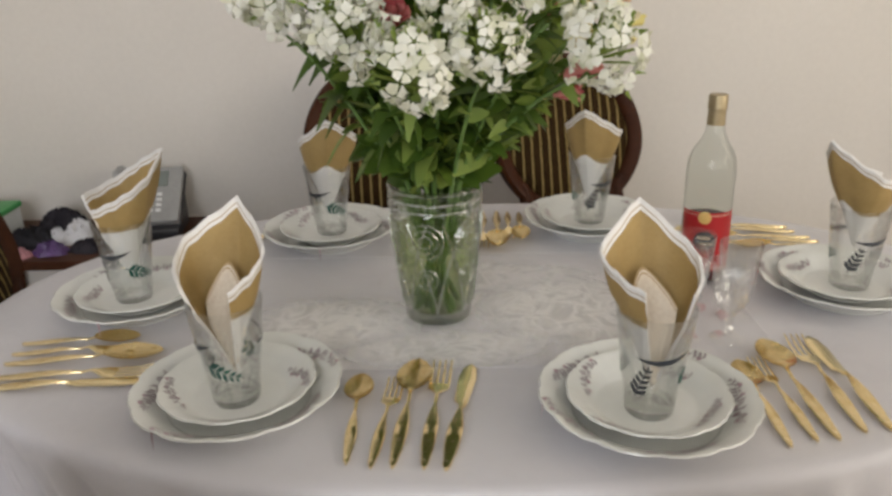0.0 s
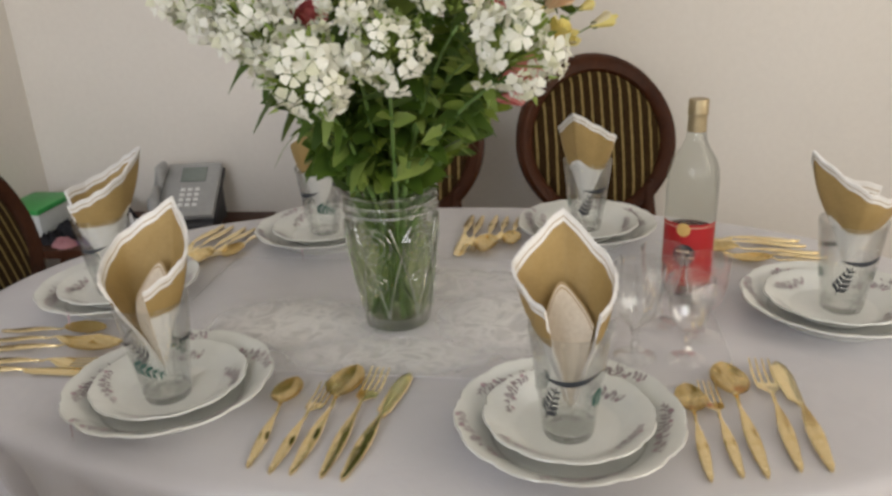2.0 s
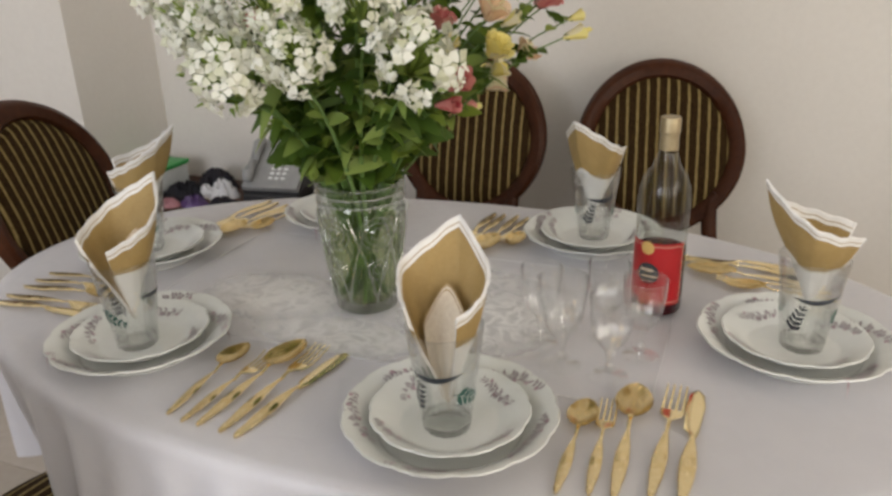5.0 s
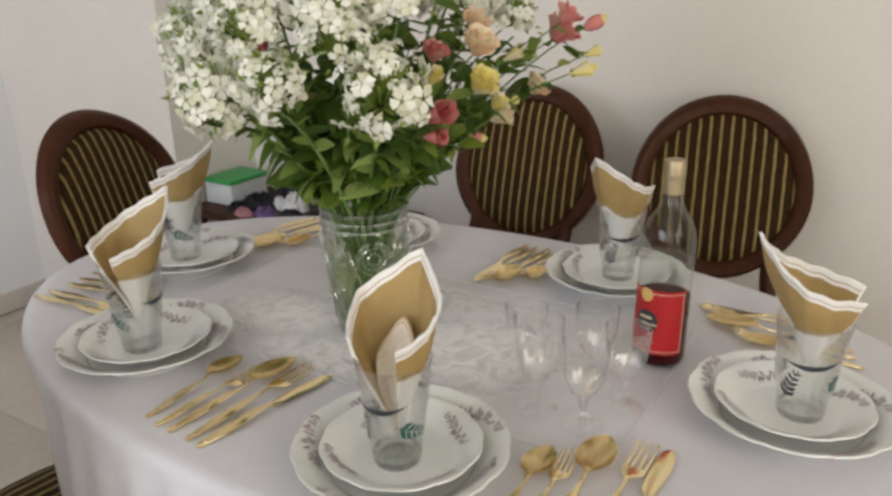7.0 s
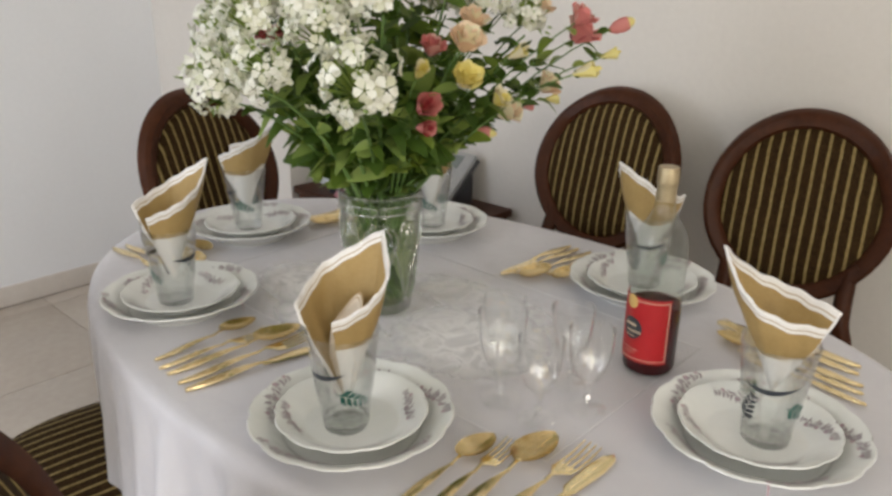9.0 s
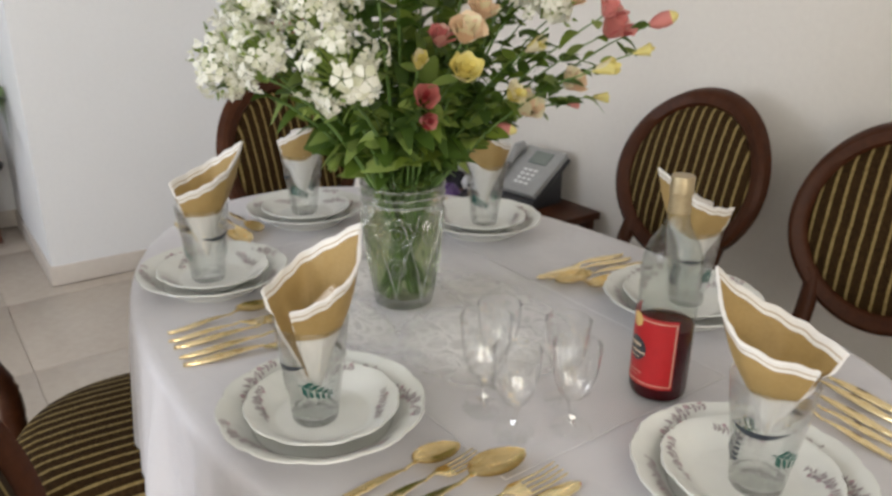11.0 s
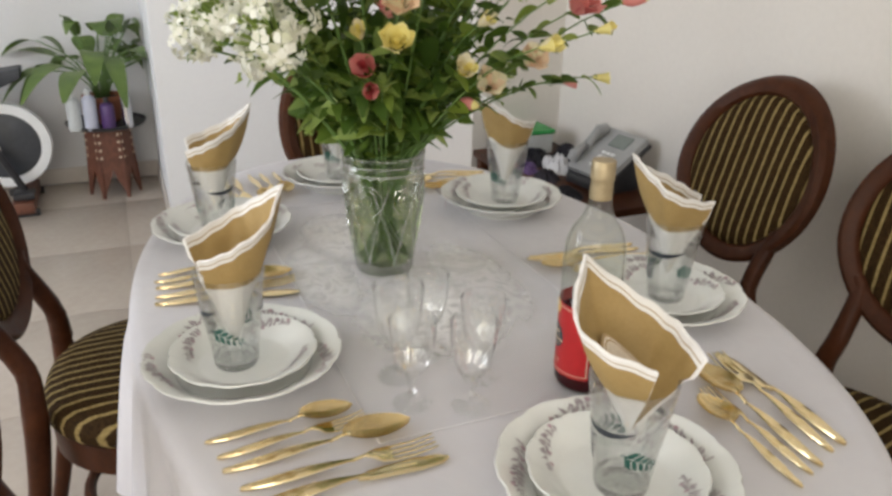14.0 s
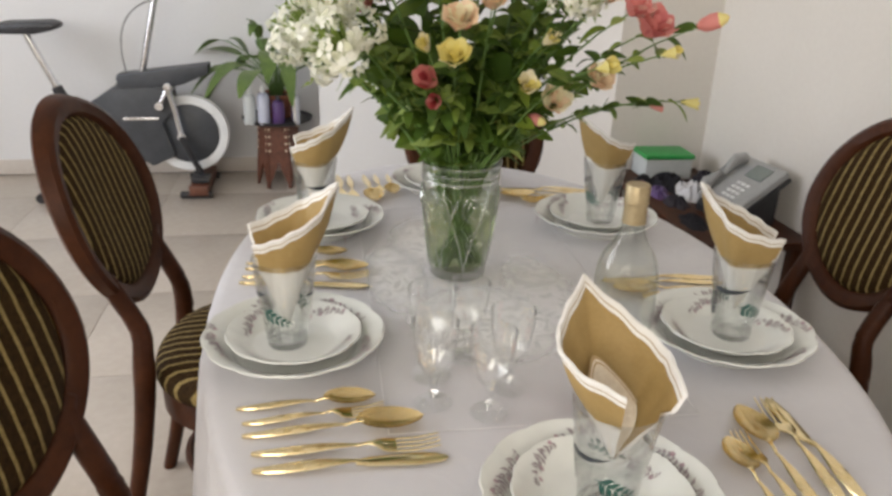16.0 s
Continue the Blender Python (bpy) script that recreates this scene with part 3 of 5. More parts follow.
# ---------------------------------------------------------------- chairs
def build_chair(m):
    """Faces +y: the seat's middle is at 0, 0; the oval back stands at y = -0.2."""
    ch = thing("dining_chair", m, "dark mahogany chair with oval back and striped brown-gold upholstery", "chair", "chairs round the table")
    SZ, R = 0.475, 0.222

    def seat_r(a):
        c, s = math.cos(a), math.sin(a)
        n = 2.35
        return Vector((R * math.copysign(abs(c) ** (2 / n), c) * (1.0 + 0.05 * s), R * math.copysign(abs(s) ** (2 / n), s), 0))

    def ring_solid(levels, n=56):
        bm = bmesh.new()
        rs = [[bm.verts.new(seat_r(TAU * i / n) * k + Vector((0, 0, z))) for i in range(n)] for k, z in levels]
        for a, b in zip(rs, rs[1:]):
            for i in range(n):
                bm.faces.new((a[i], a[(i + 1) % n], b[(i + 1) % n], b[i]))
        bm.faces.new(rs[0][::-1])
        bm.faces.new(rs[-1])
        return bm
    bm = ring_solid(((0.985, SZ - 0.05), (1.005, SZ - 0.042), (1.01, SZ - 0.025), (0.985, SZ - 0.008), (0.93, SZ + 0.004), (0.8, SZ + 0.014), (0.55, SZ + 0.021), (0.25, SZ + 0.024)))
    uv_from(bm, lambda v, f: (v.x, v.y))
    part("seat", bm, M_STRIPE, ch, smooth=180)
    part("apron", ring_solid(((0.93, SZ - 0.115), (0.965, SZ - 0.112), (0.97, SZ - 0.055), (0.94, SZ - 0.05))), M_WOOD, ch)
    # back: oval ring, leaning backwards
    lean = math.tan(radians(16.3))
    W, H, ZB = 0.2065, 0.2102, 0.7805

    def back_pt(a, kw, off):
        x, z = (W - kw) * math.cos(a), (H - kw) * math.sin(a)
        x *= 1.0 - 0.10 * min(0, math.sin(a)) ** 2
        y = -0.205 - (z + ZB - 0.5) * lean - 0.035 * (1 - (x / W) ** 2) * 0.6
        return Vector((x, y + off, ZB + z))
    n = 56
    bm = bmesh.new()
    sec = ((0.0, -0.012), (0.004, 0.012), (0.014, 0.020), (0.034, 0.017), (0.042, 0.008), (0.042, -0.012), (0.03, -0.020), (0.01, -0.020))
    rs = [[bm.verts.new(back_pt(TAU * i / n, kw, off)) for kw, off in sec] for i in range(n)]
    for i in range(n):
        a, b = rs[i], rs[(i + 1) % n]
        for k in range(len(sec)):
            bm.faces.new((a[k], a[(k + 1) % len(sec)], b[(k + 1) % len(sec)], b[k]))
    bmesh.ops.recalc_face_normals(bm, faces=bm.faces)
    part("back_frame", bm, M_WOOD, ch)

    def pad(off0, off1):
        bm = bmesh.new()
        rings = []
        for s, o in ((1.0, off0), (0.93, off0 + (off1 - off0) * 0.55), (0.75, off0 + (off1 - off0) * 0.85), (0.45, off1), (0.15, off1)):
            rr = []
            for i in range(n):
                a = TAU * i / n
                x, z = (W - 0.040) * math.cos(a) * s, (H - 0.040) * math.sin(a) * s
                y = -0.205 - (z + ZB - 0.5) * lean - 0.035 * (1 - (x / W) ** 2) * 0.6
                rr.append(bm.verts.new((x, y + o, ZB + z)))
            rings.append(rr)
        for a, b in zip(rings, rings[1:]):
            for i in range(n):
                bm.faces.new((a[i], a[(i + 1) % n], b[(i + 1) % n], b[i]))
        bm.faces.new(rings[-1])
        bmesh.ops.recalc_face_normals(bm, faces=bm.faces)
        return uv_from(bm, lambda v, f: (v.x, v.z))
    part("back_pad", pad(0.004, 0.024), M_STRIPE, ch, smooth=180)
    part("back_lining", pad(-0.010, -0.018), M_STRIPE, ch, smooth=180)
    # rear legs run up into the oval; front legs turned
    for s in (-1, 1):
        up = back_pt(radians(270 + s * 46), 0.02, 0)
        pts = [(s * 0.168, -0.300, 0.0), (s * 0.160, -0.262, 0.15), (s * 0.152, -0.232, 0.30), (s * 0.147, -0.215, 0.43), (s * 0.142, -0.212, 0.50), (s * 0.128, -0.217, 0.56), (up.x, up.y + 0.002, up.z), (up.x * 1.12, up.y, up.z + 0.03)]
        part("back_leg", tube(bmesh.new(), smooth_line(pts, 3), [0.016, 0.0165, 0.017, 0.018, 0.0185, 0.019, 0.020, 0.0205, 0.021, 0.0215, 0.022, 0.022, 0.021, 0.0205, 0.020, 0.0195, 0.019, 0.019, 0.018, 0.017, 0.015, 0.012], 10), M_WOOD, ch)
        part("front_leg", lathe(bmesh.new(), ((0, 0), (0.013, 0), (0.016, 0.02), (0.014, 0.05), (0.022, 0.28), (0.026, 0.34), (0.026, 0.37), (0, 0.37)), 16), M_WOOD, ch, m=pose(s * 0.150, 0.150, 0))
    ring = [Vector((0.150 * math.cos(a), 0.150 * math.sin(a) - 0.03, 0.20)) for a in (TAU * k / 28 for k in range(29))]
    part("stretcher", tube(bmesh.new(), ring, 0.012, 8), M_WOOD, ch)
    return ch


CHAIRS = (
    (-0.383, -0.418, -6.7), (0.360, -0.454, -21.2), (-0.633, 0.189, -79.8), (-0.223, 0.583, 182.9), (0.320, 0.620, 193.5),
)
first_chair = build_chair(pose(CHAIRS[0][0], CHAIRS[0][1], 0, 0, 0, CHAIRS[0][2]))
for x, y, r in CHAIRS[1:]:
    copy_thing(first_chair, pose(x, y, 0, 0, 0, r))

# ---------------------------------------------------------------- place settings
RIM = (6, 7, 8, 9)


def rim_height(profile, r):
    """Height of the upper face of a plate at a radius, from its falling profile."""
    for (r0, z0), (r1, z1) in zip(profile, profile[1:]):
        if r1 <= r <= r0:
            return z1 + (z0 - z1) * (r - r1) / (r0 - r1)
    return profile[-1][1]


def sprig(seed, profile, r, span, leaf):
    """A printed garland along a plate's rim: a wavy stalk with paired leaves and small blossoms."""
    rnd = random.Random(seed)
    bm = bmesh.new()

    def petal(u, v, a, l, w, mi):
        c, s = math.cos(a), math.sin(a)
        vs = []
        for p, q in ((0, 0), (0.35 * l, w), (l, 0), (0.35 * l, -w)):
            rr, t = r + v + s * p + c * q, (u + c * p - s * q) / r
            vs.append(bm.verts.new((rr * math.cos(t), rr * math.sin(t), rim_height(profile, rr) + 0.0007)))
        bm.faces.new(vs).material_index = mi
    half = radians(span) * r / 2
    n = max(6, int(2 * half / (leaf * 0.62)))
    ph = rnd.uniform(0, 6)
    for i in range(n + 1):
        k = i / n
        u = -half + 2 * half * k
        v = leaf * 0.8 * math.sin(3.2 * k + ph) - leaf * 0.5 * k
        big = leaf * (0.55 + 0.6 * math.sin(math.pi * (0.12 + 0.8 * k)))
        for s in (-1, 1):
            if rnd.random() < 0.88:
                petal(u, v, s * rnd.uniform(0.6, 1.35), big * rnd.uniform(0.75, 1.15), big * 0.23, 0)
        petal(u, v, 0.0, leaf * 0.9, leaf * 0.06, 0)
        if i % 3 == 1:
            dv = rnd.choice((-1, 1)) * leaf * 0.5
            for q in range(5):
                petal(u, v + dv, TAU * q / 5, leaf * 0.42, leaf * 0.17, 1)
    return bm


def build_plate(name, R, foot_r, h, well, label, lobes, m, sprigs, seed):
    p = thing(name, m, label, "plate", name.replace("_", " ") + "s on the table")
    prof = [(0, 0.003), (foot_r - 0.004, 0.003), (foot_r - 0.003, 0), (foot_r + 0.003, 0), (foot_r + 0.004, 0.003), (R * 0.80, h * 0.55), (R - 0.002, h - 0.002), (R, h - 0.0005), (R - 0.001, h + 0.0012), (R * 0.96, h + 0.0004), (R * 0.80, h * 0.62 + 0.002), (well, 0.0075), (well * 0.9, 0.0062), (0, 0.006)]
    wave = lambda a, i: 1 + (0.026 * (abs(math.sin(lobes * a / 2)) ** 0.55 - 0.6) + 0.004 * math.sin(lobes * 3 * a) if i in RIM else (0.008 * (abs(math.sin(lobes * a / 2)) - 0.6) if i in (5, 10) else 0))
    part("plate_body", lathe(bmesh.new(), prof, 96, wave), M_CHINA, p)
    rim = [(R - 0.001, h + 0.0012), (R * 0.96, h + 0.0004), (R * 0.80, h * 0.62 + 0.002), (well, 0.0075), (0, 0.006)]
    r_mid, span, leaf, angles = sprigs
    for k, ang in enumerate(angles):
        key = (name, (seed + k) % 3)
        if key not in SPRIGS:
            SPRIGS[key] = finish("sprig", sprig(key[1] + 3, rim, r_mid, span, leaf), [M_SPRIG, M_SPRIG_PINK])
        tagged(part("floral_sprig", SPRIGS[key], None, p, m=pose(0, 0, 0, 0, 0, ang)), "grey-violet printed floral spray", kind="stuff")
    return p


SPRIGS = {}


def build_tumbler(m):
    g = thing("tumbler", m, "clear glass tumbler printed with dark and green leaves on a plate", "glass", "tumblers on the plates")
    part("glass_body", lathe(bmesh.new(), ((0.0286, 0.0112), (0.0435, 0.128), (0.0432, 0.1295), (0.0420, 0.1295), (0.0414, 0.127), (0.0268, 0.0142), (0.0262, 0.0112)), 56), M_TUMBLER, g, "clear thin glass wall")
    part("foot", lathe(bmesh.new(), ((0, 0.0022), (0.019, 0.0018), (0.0235, 0.0), (0.0262, 0.0), (0.0275, 0.002), (0.0285, 0.0108), (0.0255, 0.0110), (0.0215, 0.0096), (0, 0.0090)), 48), M_FOOT, g, "thick clear glass foot")
    rad = lambda z: 0.0275 + (0.0435 - 0.0275) * (z - 0.002) / 0.126 + 0.0006
    def patch(bm, a0, z0, pts):
        vs = [bm.verts.new((rad(z0 + v) * math.cos(a0 + u / 0.036), rad(z0 + v) * math.sin(a0 + u / 0.036), z0 + v)) for u, v in pts]
        bm.faces.new(vs)
    # dark crescent bands
    for a0 in (0.4, 3.6):
        bm = bmesh.new()
        n = 12
        for i in range(n):
            u0, u1 = -0.030 + 0.060 * i / n, -0.030 + 0.060 * (i + 1) / n
            f = lambda u: 0.006 * (u / 0.030) ** 2 + 0.003 * u / 0.030
            w = lambda u: 0.0036 * max(0.08, 1 - (u / 0.030) ** 2)
            patch(bm, a0, 0.080, [(u0, f(u0) - w(u0)), (u1, f(u1) - w(u1)), (u1, f(u1) + w(u1)), (u0, f(u0) + w(u0))])
        part("printed_crescent", bm, M_PRINT_DARK, g, "dark printed crescent")
    for a0, tilt, mat in ((1.5, 0.3, M_PRINT_GREEN), (4.7, -0.4, M_PRINT_GREEN), (2.9, 1.2, M_PRINT_DARK)):
        bm = bmesh.new()
        c, s = math.cos(tilt), math.sin(tilt)
        rot = lambda u, v: (c * u - s * v, s * u + c * v)
        for k in range(5):
            x = -0.019 + 0.0085 * k
            for sgn in (-1, 1):
                l = 0.0125 * (1 - 0.12 * k)
                patch(bm, a0, 0.052, [rot(x, 0), rot(x + 0.4 * l, sgn * l * 0.75), rot(x + 1.0 * l, sgn * l * 0.9), rot(x + 0.55 * l, sgn * 0.001)])
        patch(bm, a0, 0.052, [rot(-0.024, -0.0008), rot(0.024, -0.0006), rot(0.024, 0.0006), rot(-0.024, 0.0008)])
        part("printed_leaf", bm, mat, g, "printed leaf spray")
    return g


def build_napkin(m, seed=0, right_end=(0.029, -0.038, 0.155), low=0.027):
    """Faces -y (the diner): a cone standing in the glass, with a pointed back and two open wings."""
    rnd = random.Random(seed)
    ph = rnd.uniform(0, 6)
    g = thing("napkin", m, "gold paper napkin with white border folded upright in a glass", "napkin", "napkins in the tumblers")
    apex = (-0.010 + rnd.uniform(-0.003, 0.003), 0.075, 0.227 + rnd.uniform(-0.003, 0.003))
    left = smooth_line(((-0.025, -0.046, 0.164), (-0.049, -0.012, 0.172), (-0.059, 0.024, 0.186), (-0.038, 0.051, 0.206), apex), 8)
    re = Vector(right_end)
    mid = re.lerp(Vector((0.046, 0.018, 0.180)), 0.5) + Vector((0.006, 0, -0.001))
    right = smooth_line((apex, (0.028, 0.050, 0.197), (0.046, 0.018, 0.180), mid, re), 8)
    rim = left + right[1:]
    NA = len(rim) - 1
    for i, q in enumerate(rim):
        k = 1 + 0.014 * math.sin(0.45 * i + ph) + 0.004 * math.sin(1.3 * i + 2 * ph)
        q.x *= k
        q.y *= k
        q.z += 0.0012 * math.sin(0.9 * i + ph)
    tip = Vector((0.003, 0.001, low))
    NZ = 18

    def point(i, k, inset):
        """k from 0 at the tip to 1 at the edge."""
        q = tip.lerp(rim[i], k)
        # soft creases, strongest halfway up, and a slight outward flare
        c = 1 + 0.018 * math.sin(0.5 * i + ph) * math.sin(math.pi * k) + 0.10 * math.sin(math.pi * max(0.0, (k - 0.35) / 0.65)) ** 1.5
        r = Vector((q.x, q.y, 0))
        L = max(r.length, 1e-4)
        r *= c * max(0.02, (L - inset) / L)
        # inside the glass it stays clear of the wall
        lim = 0.0402 if q.z > 0.1295 else 0.0235 + 0.0167 * q.z / 0.1295
        if q.z < 0.135 and r.length > lim:
            r *= lim / r.length
        return Vector((r.x, r.y, q.z))
    for name, inset, mat, flip in (("outer_face", 0.0, M_NAP_OUT, True), ("inner_face", 0.0022, M_NAP_IN, False)):
        bm = bmesh.new()
        layer = bm.loops.layers.uv.new("UVMap")
        grid = []
        for i in range(NA + 1):
            col = []
            for j in range(NZ + 1):
                p = point(i, 0.04 + 0.96 * j / NZ, inset)
                col.append((bm.verts.new(p), (p.z - 0.020 * math.exp(-((i - NA / 2) / 7) ** 2), (rim[i] - tip).length * 0.96 * (1 - j / NZ))))
            grid.append(col)
        for i in range(NA):
            for j in range(NZ):
                q = [grid[i][j], grid[i + 1][j], grid[i + 1][j + 1], grid[i][j + 1]]
                if flip:
                    q = q[::-1]
                f = bm.faces.new([v for v, _ in q])
                for l, (_, uv) in zip(f.loops, q):
                    l[layer].uv = uv
        part(name, bm, mat, g, smooth=180)
    # the layered hem along the edge and down the two wing ends
    bm = bmesh.new()
    prev = None
    path = [(0, 0.12 + 0.88 * i / 12) for i in range(13)] + [(i, 1.0) for i in range(1, NA)] + [(NA, 1 - 0.88 * i / 12) for i in range(13)]
    for n, (i, k) in enumerate(path):
        w = 0.0005 * math.sin(1.7 * n + ph)
        lift = Vector((0, 0, 0.0015 if k == 1.0 else 0.0))
        row = [bm.verts.new(point(i, k, -0.0008 + w)), bm.verts.new(point(i, k, 0.0000) + lift), bm.verts.new(point(i, k, 0.0011) + lift * 0.2), bm.verts.new(point(i, k, 0.0022 - w) + lift), bm.verts.new(point(i, k, 0.0030))]
        if prev:
            for j in range(4):
                bm.faces.new((prev[j], row[j], row[j + 1], prev[j + 1]))
        prev = row
    part("hem", bm, M_WHITEN, g, "thick white layered hem", smooth=60)
    # the pale corner that leans in the opening, from the back down to the front
    edge = smooth_line(((-0.027, 0.006, 0.122), (-0.025, 0.016, 0.134), (-0.010, 0.036, 0.160), (0.013, 0.022, 0.141), (0.025, 0.008, 0.124)), 5)
    foot = smooth_line([(x, y, low + z) for x, y, z in ((-0.005, -0.001, 0.016), (-0.002, -0.003, 0.014), (0.002, -0.004, 0.013), (0.006, -0.003, 0.014), (0.009, -0.001, 0.016))], 5)
    bm = bmesh.new()
    layer = bm.loops.layers.uv.new("UVMap")
    for off in (0.0, 0.0016):
        cols = []
        for a, b in zip(edge, foot):
            col = []
            for j in range(10):
                k = j / 9
                p = a.lerp(b, k) + Vector((0, -0.010 * math.sin(math.pi * k) + off, 0.006 * math.sin(math.pi * k)))
                col.append((bm.verts.new(p), (0.0, (a - b).length * k)))
            cols.append(col)
        for a, b in zip(cols, cols[1:]):
            for j in range(9):
                q = [a[j], b[j], b[j + 1], a[j + 1]]
                f = bm.faces.new([v for v, _ in q])
                for l, (_, uv) in zip(f.loops, q):
                    l[layer].uv = uv
    part("flap", bm, M_NAP_FLAP, g, "pale buff folded corner with a thin border line", smooth=180)
    return g


M_WHITEN = grained("napkin_hem", (0.74, 0.72, 0.69), (0.82, 0.80, 0.78), 80, 0.75, 0.3, 300)
# place: glass x, y; turn of the diner's facing from +y; turn of the napkin
PLACES = (
    (-0.311, -0.299, 0, -13), (0.170, -0.338, 0, 0), (-0.548, -0.006, -90, -63), (-0.281, 0.274, 180, 186), (0.208, 0.304, 180, 149), (0.550, -0.013, 90, 101),
)
PZ = TZ + 0.0012
tumbler = None
for k, (x, y, face, nap) in enumerate(PLACES):
    f = radians(face)
    px, py = x - 0.0095 * math.sin(f), y + 0.0095 * math.cos(f)
    build_plate("dinner_plate", 0.1240, 0.072, 0.0325, 0.084, "white scalloped porcelain dinner plate with printed floral sprays", 12, pose(px, py, PZ, 0, 0, face + 23 * k), (0.1090, 46, 0.0092, (40, 112, 184, 256, 328)), k)
    build_plate("dessert_plate", 0.0925, 0.050, 0.0250, 0.060, "small white scalloped porcelain plate with printed floral sprays", 12, pose(px, py, PZ + 0.0085, 0, 0, face + 41 * k + 15), (0.0775, 44, 0.0078, (0, 90, 180, 270)), k + 1)
    gz = PZ + 0.0085 + 0.0066
    m = pose(x, y, gz, 0, 0, face + 70 * k)
    tumbler = copy_thing(tumbler, m) if tumbler else build_tumbler(m)
    build_napkin(pose(x, y, gz, 0, 0, nap), k, (0.033, -0.052, 0.163) if k == 5 else (0.029, -0.038, 0.155), (0.034, 0.022, 0.024, 0.030, 0.034, 0.058)[k])

# ---------------------------------------------------------------- cutlery
def blade(bm, stations, n=8):
    """Loft of flattened rings: (y, width, thickness, z)."""
    rings = []
    for y, w, t, z in stations:
        rings.append([bm.verts.new((w / 2 * math.copysign(abs(math.cos(a)) ** 0.6, math.cos(a)), y, z + t / 2 * math.copysign(abs(math.sin(a)) ** 0.8, math.sin(a)))) for a in (TAU * k / n for k in range(n))])
    for a, b in zip(rings, rings[1:]):
        for k in range(n):
            bm.faces.new((a[k], b[k], b[(k + 1) % n], a[(k + 1) % n]))
    bm.faces.new(rings[0])
    bm.faces.new(rings[-1][::-1])
    return bm


def handle_mesh(L, s):
    """A long leaf-shaped handle: blunt end, broad middle, thin neck, arched off the cloth."""
    st = []
    for i in range(17):
        k = i / 16
        w = 0.0042 + 0.0120 * math.sin(math.pi * min(1.0, 0.16 + 0.86 * k) ** 1.25) ** 1.3
        w *= s * (0.45 if i == 0 else 1.0)
        w += 0.0005 * s * math.sin(k * 26) * (1 - k)
        st.append((k * L, w, (0.0026 + 0.0026 * (1 - k)) * s, 0.0030 + 0.0075 * math.sin(math.pi * min(1, 0.75 * k)) * k))
    return blade(bmesh.new(), st)


def bowl(bm, y0, L, W, deep, z0):
    n, m = 14, 10
    g = []
    for i in range(n + 1):
        k = i / n
        w = W / 2 * max(0.06, math.sin(math.pi * k ** 0.92) ** 0.55) * (1.02 - 0.06 * k)
        row = []
        for j in range(m + 1):
            u = -1 + 2 * j / m
            row.append(bm.verts.new((w * u, y0 + L * k, z0 - deep * (1 - u * u) * math.sin(math.pi * k) ** 0.7 + 0.003 * (1 - k))))
        g.append(row)
    fs = []
    for i in range(n):
        for j in range(m):
            fs.append(bm.faces.new((g[i][j], g[i][j + 1], g[i + 1][j + 1], g[i + 1][j])))
    r = bmesh.ops.solidify(bm, geom=fs, thickness=0.0012)
    return bm


def build_spoon(name, L, s, label):
    t = thing(name, pose(0, 0, 0), label, "spoon", "gold cutlery")
    part("handle", handle_mesh(L * 0.56, s), M_GILT_CHASED, t, "chased gold handle")
    bm = blade(bmesh.new(), [(L * 0.55, 0.005 * s, 0.003, 0.0075), (L * 0.62, 0.0045 * s, 0.0028, 0.0115), (L * 0.66, 0.008 * s, 0.002, 0.0120)])
    bowl(bm, L * 0.62, L * 0.38, 0.045 * s, 0.0105 * s, 0.0125)
    part("bowl", bm, M_GOLD, t, smooth=60)
    return t


def build_fork(name, L, s, label):
    t = thing(name, pose(0, 0, 0), label, "fork", "gold cutlery")
    part("handle", handle_mesh(L * 0.56, s), M_GILT_CHASED, t, "chased gold handle")
    bm = blade(bmesh.new(), [(L * 0.55, 0.005 * s, 0.003, 0.0075), (L * 0.62, 0.0045 * s, 0.0026, 0.0108), (L * 0.66, 0.015 * s, 0.002, 0.0095), (L * 0.70, 0.0255 * s, 0.0018, 0.0068), (L * 0.765, 0.0272 * s, 0.0018, 0.0055)])
    for k in range(4):
        x = (-1.5 + k) * 0.0076 * s
        a = [(L * 0.76, 0.0038 * s, 0.0017, 0.0055), (L * 0.88, 0.0034 * s, 0.0016, 0.0062), (L * 0.985, 0.0024 * s, 0.0014, 0.0105), (L, 0.0008, 0.0008, 0.0115)]
        sub = blade(bmesh.new(), a, 6)
        for v in sub.verts:
            v.co.x += x
        part("tine", sub, M_GOLD, t, smooth=60)
    part("head", bm, M_GOLD, t, smooth=60)
    return t


def build_knife(name, L, s, label):
    t = thing(name, pose(0, 0, 0), label, "knife", "gold cutlery")
    part("handle", handle_mesh(L * 0.53, s * 1.12), M_GILT_CHASED, t, "chased gold handle")
    bm = blade(bmesh.new(), [(L * 0.52, 0.009, 0.005, 0.0065), (L * 0.55, 0.011, 0.004, 0.006), (L * 0.59, 0.0175, 0.0022, 0.0045), (L * 0.83, 0.0225, 0.0018, 0.004), (L * 0.95, 0.0175, 0.0015, 0.0038), (L * 0.99, 0.008, 0.0012, 0.0038), (L, 0.002, 0.001, 0.0038)])
    for v in bm.verts:
        if v.co.y > L * 0.58:
            v.co.x -= 0.0025
    part("blade", bm, M_GOLD, t, smooth=60)
    return t


